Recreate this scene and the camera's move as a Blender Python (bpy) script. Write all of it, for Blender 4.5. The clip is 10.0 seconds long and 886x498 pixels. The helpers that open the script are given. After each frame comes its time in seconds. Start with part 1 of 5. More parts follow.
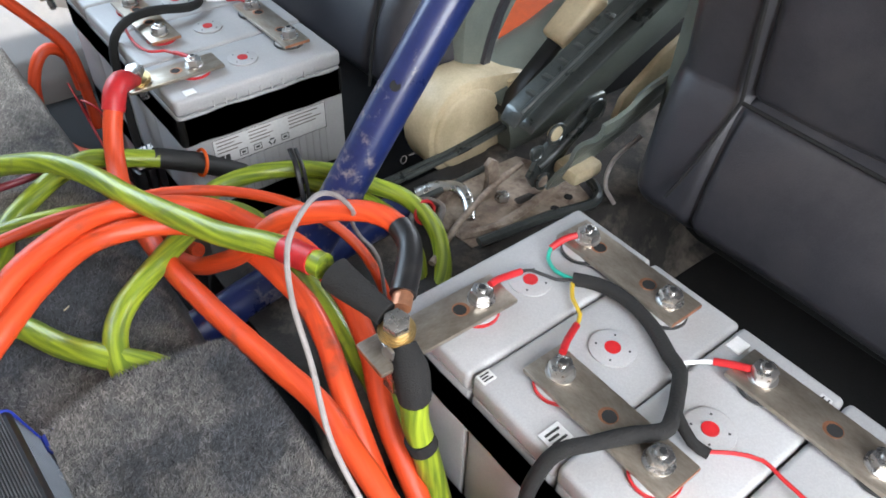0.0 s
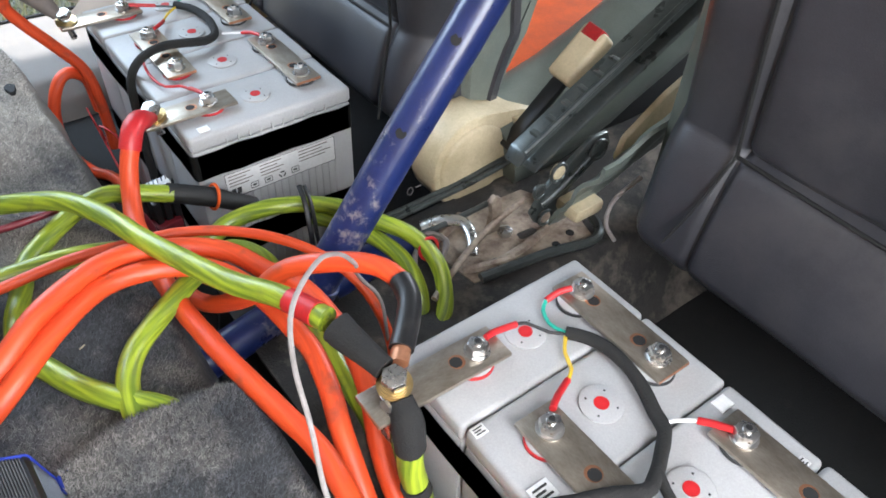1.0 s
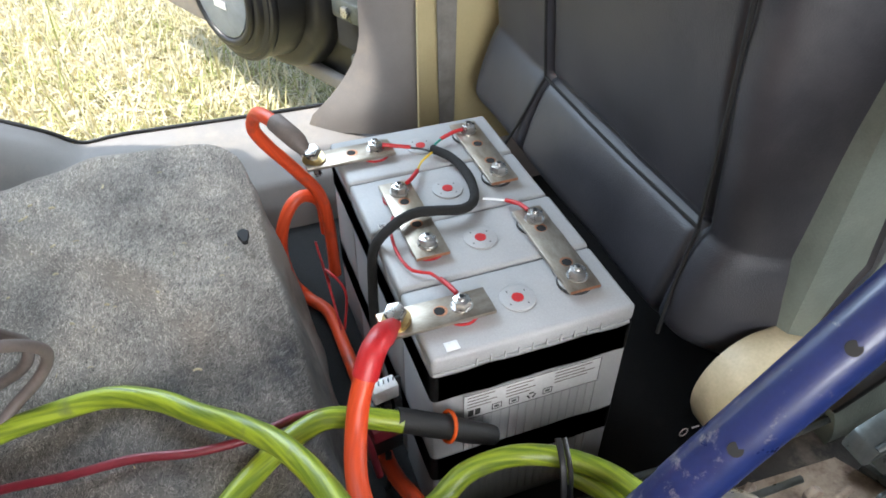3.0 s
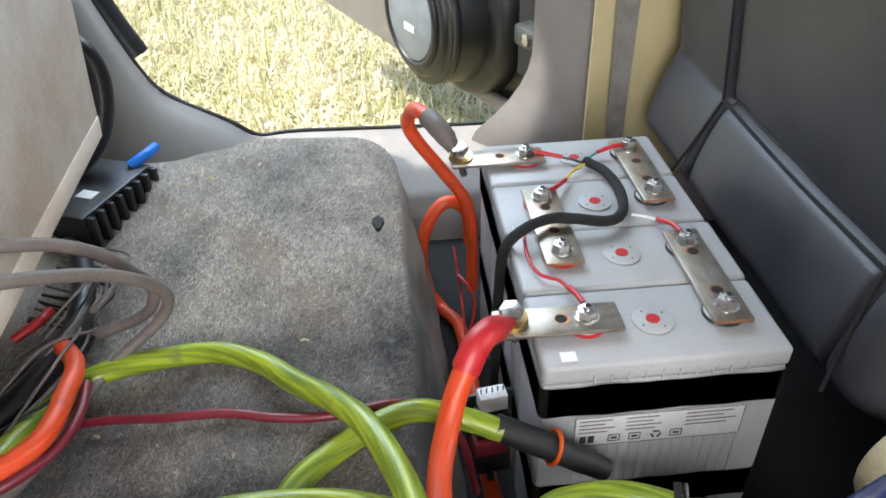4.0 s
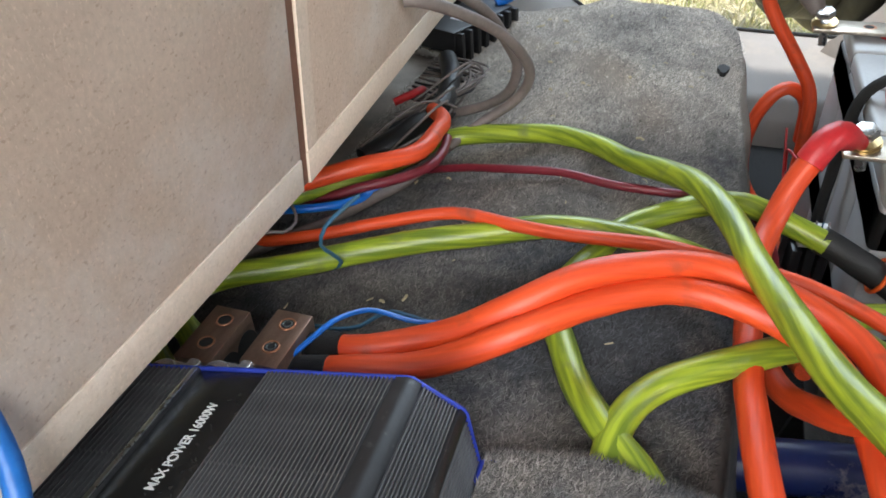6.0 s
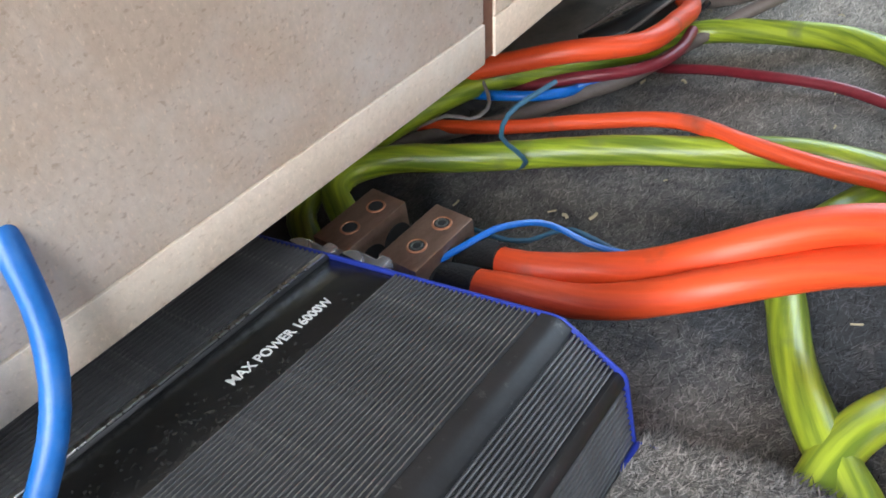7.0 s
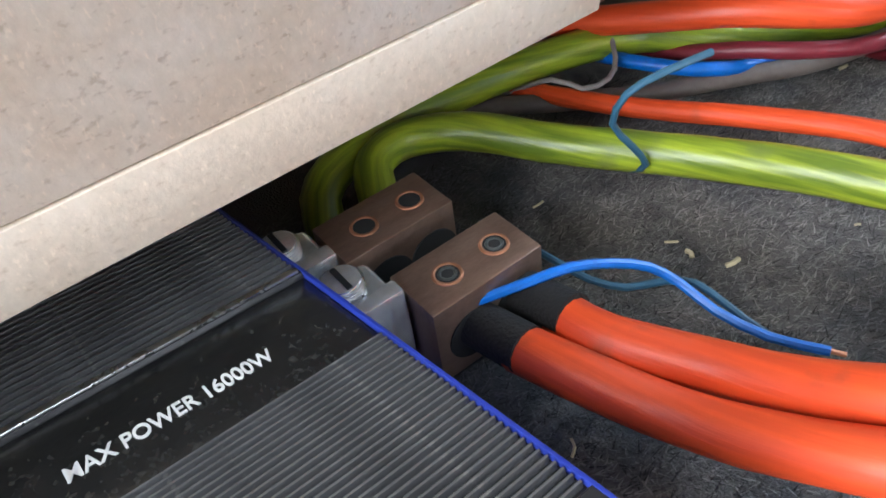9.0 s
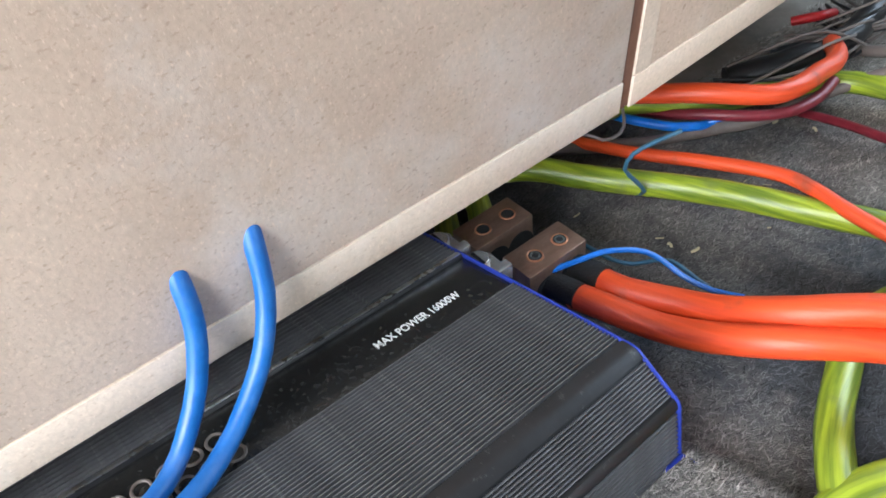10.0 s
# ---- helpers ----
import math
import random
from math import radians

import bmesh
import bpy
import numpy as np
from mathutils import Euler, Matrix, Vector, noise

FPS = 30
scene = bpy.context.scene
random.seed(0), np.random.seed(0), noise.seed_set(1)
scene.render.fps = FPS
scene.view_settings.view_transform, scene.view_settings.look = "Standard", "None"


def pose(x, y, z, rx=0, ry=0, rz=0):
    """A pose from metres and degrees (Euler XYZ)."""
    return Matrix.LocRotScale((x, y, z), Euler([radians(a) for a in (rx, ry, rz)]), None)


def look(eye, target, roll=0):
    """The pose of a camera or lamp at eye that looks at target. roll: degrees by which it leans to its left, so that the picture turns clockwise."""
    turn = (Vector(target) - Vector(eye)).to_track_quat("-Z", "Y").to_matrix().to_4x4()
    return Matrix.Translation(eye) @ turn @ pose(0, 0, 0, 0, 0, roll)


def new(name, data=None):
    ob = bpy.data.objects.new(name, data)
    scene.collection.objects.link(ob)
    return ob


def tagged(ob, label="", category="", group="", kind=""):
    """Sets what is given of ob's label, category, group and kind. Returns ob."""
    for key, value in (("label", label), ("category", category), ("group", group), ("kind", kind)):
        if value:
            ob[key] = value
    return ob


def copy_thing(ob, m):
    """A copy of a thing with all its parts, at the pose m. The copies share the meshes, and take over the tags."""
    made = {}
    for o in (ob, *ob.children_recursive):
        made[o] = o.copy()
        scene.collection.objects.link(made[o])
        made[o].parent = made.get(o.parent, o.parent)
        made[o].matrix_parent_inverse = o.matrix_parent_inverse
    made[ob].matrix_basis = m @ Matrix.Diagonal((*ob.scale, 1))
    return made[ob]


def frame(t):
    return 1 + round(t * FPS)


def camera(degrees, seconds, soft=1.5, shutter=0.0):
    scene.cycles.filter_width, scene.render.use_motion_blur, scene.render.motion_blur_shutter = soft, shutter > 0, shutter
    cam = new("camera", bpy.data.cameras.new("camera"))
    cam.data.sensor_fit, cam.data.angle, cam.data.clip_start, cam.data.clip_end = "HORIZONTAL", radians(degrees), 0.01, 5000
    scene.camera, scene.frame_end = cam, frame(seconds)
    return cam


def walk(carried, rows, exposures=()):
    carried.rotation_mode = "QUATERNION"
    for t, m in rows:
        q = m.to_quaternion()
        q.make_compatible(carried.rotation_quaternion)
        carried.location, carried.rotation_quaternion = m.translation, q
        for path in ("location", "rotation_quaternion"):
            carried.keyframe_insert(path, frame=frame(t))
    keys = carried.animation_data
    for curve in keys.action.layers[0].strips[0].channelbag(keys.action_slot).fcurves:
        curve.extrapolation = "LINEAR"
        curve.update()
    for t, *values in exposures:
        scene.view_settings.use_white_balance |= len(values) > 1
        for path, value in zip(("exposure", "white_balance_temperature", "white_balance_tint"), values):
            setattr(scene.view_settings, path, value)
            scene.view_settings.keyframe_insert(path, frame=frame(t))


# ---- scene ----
cam = camera(62.0, 10.0, soft=1.7)
PATH = [
    (0, (-0.16, -0.54, 0.535), (0.773, 0.595, -0.822), 2.1),
    (0.5, (-0.143, -0.55, 0.579), (0.787, 0.581, -0.783), 2.3),
    (1, (-0.149, -0.536, 0.573), (0.756, 0.613, -0.791), 2.5),
    (1.5, (-0.163, -0.517, 0.556), (0.694, 0.671, -0.805), 2.3),
    (2, (-0.147, -0.43, 0.573), (0.633, 0.824, -0.775), 1.8),
    (2.5, (-0.132, -0.35, 0.606), (0.543, 0.981, -0.725), 1.1),
    (2.7, (-0.124, -0.322, 0.599), (0.5, 1.044, -0.721), 0.9),
    (3.8, (-0.093, -0.302, 0.55), (0.121, 1.282, -0.653), -1.3),
    (4, (-0.087, -0.314, 0.532), (0.031, 1.302, -0.639), -1.8),
    (4.5, (-0.098, -0.381, 0.504), (-0.133, 1.281, -0.609), -1.8),
    (5, (-0.108, -0.474, 0.497), (-0.242, 1.208, -0.577), -1.7),
    (5.5, (-0.121, -0.471, 0.488), (-0.374, 1.185, -0.604), -1.6),
    (6, (-0.125, -0.433, 0.453), (-0.698, 1.068, -0.737), -3.5),
    (7.3, (-0.138, -0.353, 0.397), (-1.241, 0.635, -0.947), -8.3),
    (7.5, (-0.146, -0.335, 0.392), (-1.266, 0.62, -0.962), -7.0),
    (8, (-0.169, -0.299, 0.366), (-1.372, 0.529, -0.999), -8.8),
    (8.5, (-0.187, -0.269, 0.344), (-1.419, 0.468, -1.049), -10.3),
    (9, (-0.18, -0.291, 0.35), (-1.408, 0.464, -1.037), -9.0),
    (9.5, (-0.119, -0.34, 0.433), (-1.35, 0.401, -0.958), -9.6),
    (10, (-0.105, -0.391, 0.468), (-1.327, 0.367, -0.922), -8.9),
]
walk(cam, [(t, look(eye, target, roll)) for t, eye, target, roll in PATH], exposures=[
    (0, 1.42, 6200, 10), (0.7, 1.58, 6200, 10), (1.5, 1.66, 6200, 10), (2.0, 1.58, 6200, 10), (2.7, 1.50, 6300, 10), (4.5, 1.45, 6450, 10), (5.5, 1.45, 6500, 10),
    (6.0, 1.25, 6500, 10), (7.3, 1.70, 6200, 9), (8.5, 1.80, 6150, 9), (9.2, 1.92, 6200, 9), (9.5, 2.0, 6250, 9), (10, 1.76, 6150, 9)])

# ---- light ----
world = bpy.data.worlds.new("sky")
scene.world = world
world.use_nodes = True
wn = world.node_tree.nodes
sky = wn.new("ShaderNodeTexSky")
sky.sky_type, sky.sun_disc = "NISHITA", False
sky.sun_elevation, sky.sun_rotation = radians(52.4), radians(287.7)
world.node_tree.links.new(sky.outputs[0], wn["Background"].inputs[0])
wn["Background"].inputs[1].default_value = 0.12
sun = new("sun", bpy.data.lights.new("sun", "SUN"))
sun.data.energy, sun.data.angle, sun.data.color = 3.0, radians(0.6), (1, 0.95, 0.86)
sun.matrix_world = look((-2.2, 0.7, 3.0), (0, 0, 0))
# daylight through the open near door, the tailgate and the windscreen
for nm, eye, to, w, h, watts, tint in (("near_door_light", (-0.08, -1.05, 0.64), (-0.14, 0, 0.17), 1.3, 0.75, 18.0, (0.98, 0.98, 0.98)), ("windscreen_light", (1.5, -0.15, 0.9), (0, -0.1, 0.2), 1.2, 0.6, 16.0, (0.92, 0.96, 1.0)),
                                       ("far_door_light", (-0.16, 0.76, 0.80), (-0.05, 0.0, 0.15), 0.7, 0.5, 4.2, (0.72, 0.87, 1.0))):
    lamp = new(nm, bpy.data.lights.new(nm, "AREA"))
    lamp.data.shape, lamp.data.size, lamp.data.size_y, lamp.data.energy, lamp.data.color = "RECTANGLE", w, h, watts, tint
    lamp.matrix_world = look(eye, to)

# ---- materials ----
def mat(name, col, rough=0.6, metal=0.0, col2=None, scale=30.0, amount=0.5, bump=0.1, fine=400.0, coat=0.0, stretch=None, dust=None, dust_at=0.55, dust_scale=14.0, dust_soft=1.0, rand=0.0):
    m = bpy.data.materials.new(name)
    m.use_nodes = True
    nt = m.node_tree
    b = nt.nodes["Principled BSDF"]
    L = nt.links.new
    tc = nt.nodes.new("ShaderNodeTexCoord")
    src = tc.outputs["Object"]
    if stretch:
        mp = nt.nodes.new("ShaderNodeMapping")
        mp.inputs["Scale"].default_value = stretch
        L(src, mp.inputs[0])
        src = mp.outputs[0]
    n1 = nt.nodes.new("ShaderNodeTexNoise")
    n1.inputs["Scale"].default_value, n1.inputs["Detail"].default_value, n1.inputs["Roughness"].default_value = scale, 6, 0.65
    L(src, n1.inputs["Vector"])
    n2 = nt.nodes.new("ShaderNodeTexNoise")
    n2.inputs["Scale"].default_value, n2.inputs["Detail"].default_value = fine, 3
    L(src, n2.inputs["Vector"])
    rp = nt.nodes.new("ShaderNodeValToRGB")
    rp.color_ramp.elements[0].position, rp.color_ramp.elements[1].position = 0.5 - 0.5 * amount * 0.6, 0.5 + 0.5 * amount * 0.6
    c2 = col2 or tuple(c * 0.72 for c in col)
    rp.color_ramp.elements[0].color, rp.color_ramp.elements[1].color = (*c2, 1), (*col, 1)
    L(n1.outputs[0], rp.inputs[0])
    out = rp.outputs[0]
    mx = nt.nodes.new("ShaderNodeMix")
    mx.data_type, mx.blend_type = "RGBA", "MULTIPLY"
    mx.inputs[0].default_value = 0.35
    L(out, mx.inputs[6])
    L(n2.outputs[1], mx.inputs[7])
    br = nt.nodes.new("ShaderNodeHueSaturation")
    br.inputs["Saturation"].default_value = 1.0
    br.inputs["Value"].default_value = 1.18
    hs = nt.nodes.new("ShaderNodeRGBToBW")
    L(n2.outputs[1], hs.inputs[0])
    L(hs.outputs[0], mx.inputs[7])
    L(mx.outputs[2], br.inputs["Color"])
    out = br.outputs[0]
    if dust:
        n3 = nt.nodes.new("ShaderNodeTexNoise")
        n3.inputs["Scale"].default_value, n3.inputs["Detail"].default_value = dust_scale, 8
        n3.inputs["Roughness"].default_value = 0.7
        L(tc.outputs["Object"], n3.inputs["Vector"])
        r3 = nt.nodes.new("ShaderNodeValToRGB")
        r3.color_ramp.elements[0].position, r3.color_ramp.elements[1].position = dust_at - 0.08 * dust_soft, dust_at + 0.12 * dust_soft
        L(n3.outputs[0], r3.inputs[0])
        md = nt.nodes.new("ShaderNodeMix")
        md.data_type = "RGBA"
        md.inputs[7].default_value = (*dust, 1)
        L(r3.outputs[0], md.inputs[0])
        L(out, md.inputs[6])
        out = md.outputs[2]
    if rand:
        oi = nt.nodes.new("ShaderNodeObjectInfo")
        mr = nt.nodes.new("ShaderNodeMapRange")
        mr.inputs[3].default_value, mr.inputs[4].default_value = 1 - rand, 1 + rand
        L(oi.outputs["Random"], mr.inputs[0])
        hv = nt.nodes.new("ShaderNodeHueSaturation")
        L(mr.outputs[0], hv.inputs["Value"])
        L(out, hv.inputs["Color"])
        out = hv.outputs[0]
    L(out, b.inputs["Base Color"])
    rr = nt.nodes.new("ShaderNodeMapRange")
    rr.inputs[3].default_value, rr.inputs[4].default_value = max(0.02, rough - 0.12), min(1, rough + 0.12)
    L(n1.outputs[0], rr.inputs[0])
    L(rr.outputs[0], b.inputs["Roughness"])
    b.inputs["Metallic"].default_value = metal
    b.inputs["Coat Weight"].default_value = coat
    if bump:
        bp = nt.nodes.new("ShaderNodeBump")
        bp.inputs["Strength"].default_value, bp.inputs["Distance"].default_value = bump, 0.001
        L(n2.outputs[0], bp.inputs["Height"])
        L(bp.outputs[0], b.inputs["Normal"])
    return m

def along(name, col, col2, rough, twist, smear=None):
    """Cable sheath: streaks that follow the cable, by the attribute that sweep() leaves."""
    m = mat(name, col, rough, scale=40, bump=0.04, fine=500)
    nt = m.node_tree
    b = nt.nodes["Principled BSDF"]
    at = nt.nodes.new("ShaderNodeAttribute")
    at.attribute_name = twist
    n = nt.nodes.new("ShaderNodeTexNoise")
    n.inputs["Scale"].default_value, n.inputs["Detail"].default_value = 2.2, 5
    nt.links.new(at.outputs["Vector"], n.inputs["Vector"])
    r = nt.nodes.new("ShaderNodeValToRGB")
    r.color_ramp.elements[0].position, r.color_ramp.elements[1].position = 0.38, 0.62
    r.color_ramp.elements[0].color, r.color_ramp.elements[1].color = (*col2, 1), (*col, 1)
    nt.links.new(n.outputs[0], r.inputs[0])
    out = r.outputs[0]
    if smear:
        tc = nt.nodes.new("ShaderNodeTexCoord")
        n2 = nt.nodes.new("ShaderNodeTexNoise")
        n2.inputs["Scale"].default_value, n2.inputs["Detail"].default_value = 45, 8
        nt.links.new(tc.outputs["Object"], n2.inputs["Vector"])
        r2 = nt.nodes.new("ShaderNodeValToRGB")
        r2.color_ramp.elements[0].position, r2.color_ramp.elements[1].position = 0.60, 0.74
        nt.links.new(n2.outputs[0], r2.inputs[0])
        mx = nt.nodes.new("ShaderNodeMix")
        mx.data_type = "RGBA"
        mx.inputs[7].default_value = (*smear, 1)
        nt.links.new(r2.outputs[0], mx.inputs[0])
        nt.links.new(out, mx.inputs[6])
        out = mx.outputs[2]
    nt.links.new(out, b.inputs["Base Color"])
    bp = nt.nodes.new("ShaderNodeBump")
    bp.inputs["Strength"].default_value, bp.inputs["Distance"].default_value = 0.35, 0.0012
    nt.links.new(n.outputs[0], bp.inputs["Height"])
    nt.links.new(bp.outputs[0], b.inputs["Normal"])
    return m


def board(name, col, col2, fleck, stain):
    """Raw fibreboard: blotches, short fibres, dark flecks and pale rubbed patches."""
    m = mat(name, col, 0.8, scale=9, col2=col2, amount=0.9, bump=0.15, fine=420, dust=stain, dust_at=0.56, dust_scale=4)
    nt = m.node_tree
    b = nt.nodes["Principled BSDF"]
    out = b.inputs["Base Color"].links[0].from_socket
    tc = nt.nodes.new("ShaderNodeTexCoord")
    for scale, lo, hi, tint, squeeze in ((420, 0.60, 0.74, fleck, (1, 1, 1.4)), (480, 0.60, 0.74, tuple(min(1, k * 1.3) for k in col), (1, 2.2, 1)), (130, 0.735, 0.775, tuple(k * 0.8 for k in fleck), (1, 1, 1.1))):
        mp = nt.nodes.new("ShaderNodeMapping")
        mp.inputs["Scale"].default_value = squeeze
        mp.inputs["Rotation"].default_value = (scale * 0.37, 0, 0)
        nt.links.new(tc.outputs["Object"], mp.inputs[0])
        n = nt.nodes.new("ShaderNodeTexNoise")
        n.inputs["Scale"].default_value, n.inputs["Detail"].default_value = scale, 2
        nt.links.new(mp.outputs[0], n.inputs["Vector"])
        r = nt.nodes.new("ShaderNodeValToRGB")
        r.color_ramp.elements[0].position, r.color_ramp.elements[1].position = lo, hi
        r.color_ramp.elements[1].color = (0.40, 0.40, 0.40, 1)
        nt.links.new(n.outputs[0], r.inputs[0])
        mx = nt.nodes.new("ShaderNodeMix")
        mx.data_type = "RGBA"
        mx.inputs[7].default_value = (*tint, 1)
        nt.links.new(r.outputs[0], mx.inputs[0])
        nt.links.new(out, mx.inputs[6])
        out = mx.outputs[2]
    nt.links.new(out, b.inputs["Base Color"])
    return m


M = {
    "cell": mat("grey_plastic", (0.42, 0.42, 0.42), 0.45, scale=9, col2=(0.36, 0.36, 0.36), bump=0.05, fine=900, dust=(0.38, 0.37, 0.35), dust_at=0.66, dust_scale=30),
    "tape": mat("black_tape", (0.013, 0.013, 0.013), 0.6, scale=60, bump=0.25, fine=700),
    "cloth_tape": mat("cloth_tape", (0.012, 0.0115, 0.011), 0.9, scale=80, bump=0.7, fine=900),
    "plate": mat("plated_copper", (0.50, 0.45, 0.385), 0.36, 0.85, col2=(0.26, 0.22, 0.17), amount=0.9, scale=60, bump=0.15, fine=420, stretch=(1, 2.5, 1), dust=(0.30, 0.24, 0.18), dust_at=0.66, dust_scale=80),
    "copper": mat("copper", (0.55, 0.26, 0.15), 0.45, 0.8, scale=90),
    "steel": mat("steel", (0.60, 0.59, 0.575), 0.28, 0.95, scale=90, bump=0.05),
    "brass": mat("brass", (0.62, 0.46, 0.22), 0.35, 0.9, scale=120),
    "orange": along("orange_pvc", (0.70, 0.076, 0.016), (0.58, 0.056, 0.013), 0.45, "along", (0.33, 0.055, 0.025)),
    "green": along("green_pvc", (0.32, 0.40, 0.028), (0.12, 0.18, 0.016), 0.36, "along", (0.15, 0.19, 0.05)),
    "red": mat("red_pvc", (0.52, 0.018, 0.022), 0.42, scale=60, bump=0.05),
    "darkred": mat("dark_red_pvc", (0.20, 0.018, 0.03), 0.45, scale=60, bump=0.05),
    "grey_wire": mat("grey_rubber", (0.16, 0.13, 0.115), 0.6, scale=50, bump=0.1),
    "light_wire": mat("light_grey_pvc", (0.32, 0.29, 0.28), 0.5, scale=50, bump=0.1),
    "blue_jacket": mat("blue_cable_jacket", (0.010, 0.125, 0.42), 0.42, scale=60, bump=0.08, dust=(0.05, 0.12, 0.30), dust_at=0.6, dust_scale=60),
    "blue_wire": mat("blue_pvc", (0.004, 0.165, 0.66), 0.4, scale=50, bump=0.05),
    "teal_wire": mat("teal_pvc", (0.035, 0.115, 0.19), 0.45, scale=50),
    "yellow": mat("yellow_pvc", (0.75, 0.50, 0.03), 0.45),
    "teal": mat("green_thin_pvc", (0.02, 0.42, 0.30), 0.45),
    "white": mat("white_plastic", (0.78, 0.78, 0.77), 0.5, scale=40, col2=(0.7, 0.7, 0.7)),
    "ink": mat("black_ink", (0.03, 0.03, 0.03), 0.6),
    "paper": mat("label_paper", (0.62, 0.62, 0.61), 0.55, scale=20, col2=(0.56, 0.56, 0.55)),
    "black": mat("black_plastic", (0.012, 0.012, 0.013), 0.40, scale=30, bump=0.15, fine=700, dust=(0.04, 0.037, 0.034), dust_at=0.64),
    "leather": mat("black_leatherette", (0.038, 0.038, 0.045), 0.40, scale=18, bump=0.3, fine=800, dust=(0.046, 0.044, 0.047), dust_at=0.58, dust_scale=9),
    "leather_side": mat("grey_green_vinyl", (0.165, 0.188, 0.163), 0.36, scale=18, bump=0.3, fine=600),
    "thread": mat("dark_thread", (0.008, 0.008, 0.008), 0.9),
    "cream": mat("cream_plastic", (0.60, 0.51, 0.34), 0.5, scale=20, col2=(0.43, 0.355, 0.22), bump=0.05),
    "beige": mat("beige_trim", (0.255, 0.235, 0.222), 0.6, scale=10, col2=(0.22, 0.20, 0.188), bump=0.12, fine=1200, dust=(0.30, 0.26, 0.22), dust_at=0.62, dust_scale=12),
    # brighter, yellower than the beige trim: sunlight on the pillar put into the colour
    "pillar_yellow": mat("sunlit_beige_trim", (0.55, 0.47, 0.26), 0.6, scale=10, col2=(0.5, 0.42, 0.22), bump=0.1, fine=1200),
    "belt": mat("grey_webbing", (0.30, 0.28, 0.25), 0.8, scale=50, bump=0.4, fine=1500),
    "mdf": board("mdf", (0.67, 0.54, 0.43), (0.48, 0.365, 0.28), (0.26, 0.16, 0.10), (0.72, 0.67, 0.62)),
    "mdf_edge": board("mdf_edge", (0.70, 0.58, 0.465), (0.62, 0.50, 0.39), (0.42, 0.30, 0.20), (0.74, 0.68, 0.60)),
    "mdf_dark": mat("mdf_groove", (0.20, 0.095, 0.06), 0.8, scale=40),
    "blue_paint": mat("blue_paint", (0.013, 0.024, 0.11), 0.30, scale=30, bump=0.05, coat=0.2, dust=(0.40, 0.36, 0.34), dust_at=0.665, dust_scale=48),
    "blue_worn": mat("chipped_blue_paint", (0.013, 0.024, 0.11), 0.36, scale=30, bump=0.25, fine=260, dust=(0.30, 0.26, 0.24), dust_at=0.60, dust_scale=85),
    "rust": mat("rusty_steel", (0.33, 0.265, 0.205), 0.7, 0.1, scale=50, col2=(0.11, 0.07, 0.05), bump=0.4, fine=300, dust=(0.37, 0.305, 0.24), dust_at=0.55, dust_scale=40),
    "rail": mat("dark_steel", (0.11, 0.122, 0.118), 0.30, 0.6, scale=50, bump=0.1),
    "alu": mat("black_anodised", (0.022, 0.022, 0.024), 0.40, 0.3, scale=60, bump=0.08, fine=300, dust=(0.14, 0.135, 0.13), dust_at=0.68, dust_scale=200),
    "gloss": mat("black_gloss", (0.016, 0.016, 0.016), 0.22, scale=60, dust=(0.055, 0.052, 0.047), dust_at=0.62, dust_scale=420),
    "chrome": mat("bright_plate", (0.88, 0.90, 0.92), 0.24, 0.75, scale=120, bump=0.06, fine=300),
    "blue_edge": mat("blue_plate", (0.025, 0.05, 0.38), 0.4, 0.3),
    "bronze": mat("bronze_block", (0.34, 0.225, 0.17), 0.34, 0.7, col2=(0.24, 0.155, 0.115), scale=50, bump=0.1, fine=500, stretch=(3, 1, 1)),
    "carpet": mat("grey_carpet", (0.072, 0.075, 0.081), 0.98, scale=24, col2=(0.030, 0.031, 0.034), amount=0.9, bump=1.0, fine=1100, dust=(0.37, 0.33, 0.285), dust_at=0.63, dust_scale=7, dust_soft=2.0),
    # dark carpet taken near black, so its colour carries the footwell's deep shade
    "floor": mat("shaded_dark_carpet", (0.009, 0.009, 0.009), 0.95, scale=30, col2=(0.005, 0.005, 0.005), bump=0.8, fine=600, dust=(0.02, 0.018, 0.016), dust_at=0.66, dust_scale=22),
    "tunnel": mat("dusty_carpet", (0.05, 0.045, 0.041), 0.95, scale=30, col2=(0.020, 0.019, 0.018), bump=0.9, fine=600, dust=(0.19, 0.16, 0.13), dust_at=0.58, dust_scale=14),
    "orange_cloth": mat("orange_vinyl", (0.78, 0.11, 0.008), 0.65, scale=20),
    "headliner": mat("headliner", (0.26, 0.25, 0.24), 0.9, scale=20, bump=0.3),
    # fins paler than the housing: dust, plus bright reflections put into the base colour
    "fin_edge": mat("anodised_sheen_and_dust", (0.15, 0.15, 0.155), 0.40, 0.5, scale=60, bump=0.08, fine=300, dust=(0.30, 0.29, 0.28), dust_at=0.66, dust_scale=260),
    "dark": mat("dark_void", (0.012, 0.012, 0.012), 0.8),
    "straw": mat("dry_straw", (0.55, 0.47, 0.30), 0.7),
    "ground": mat("dry_soil", (0.48, 0.41, 0.24), 0.95, scale=3, col2=(0.24, 0.22, 0.10), bump=0.5, fine=60),
    "grass": mat("dry_grass", (0.62, 0.54, 0.28), 0.7, scale=2.5, col2=(0.34, 0.40, 0.12), amount=0.9, bump=0.1),
    "frosted": mat("speaker_cone", (0.20, 0.23, 0.26), 0.35, scale=30),
}

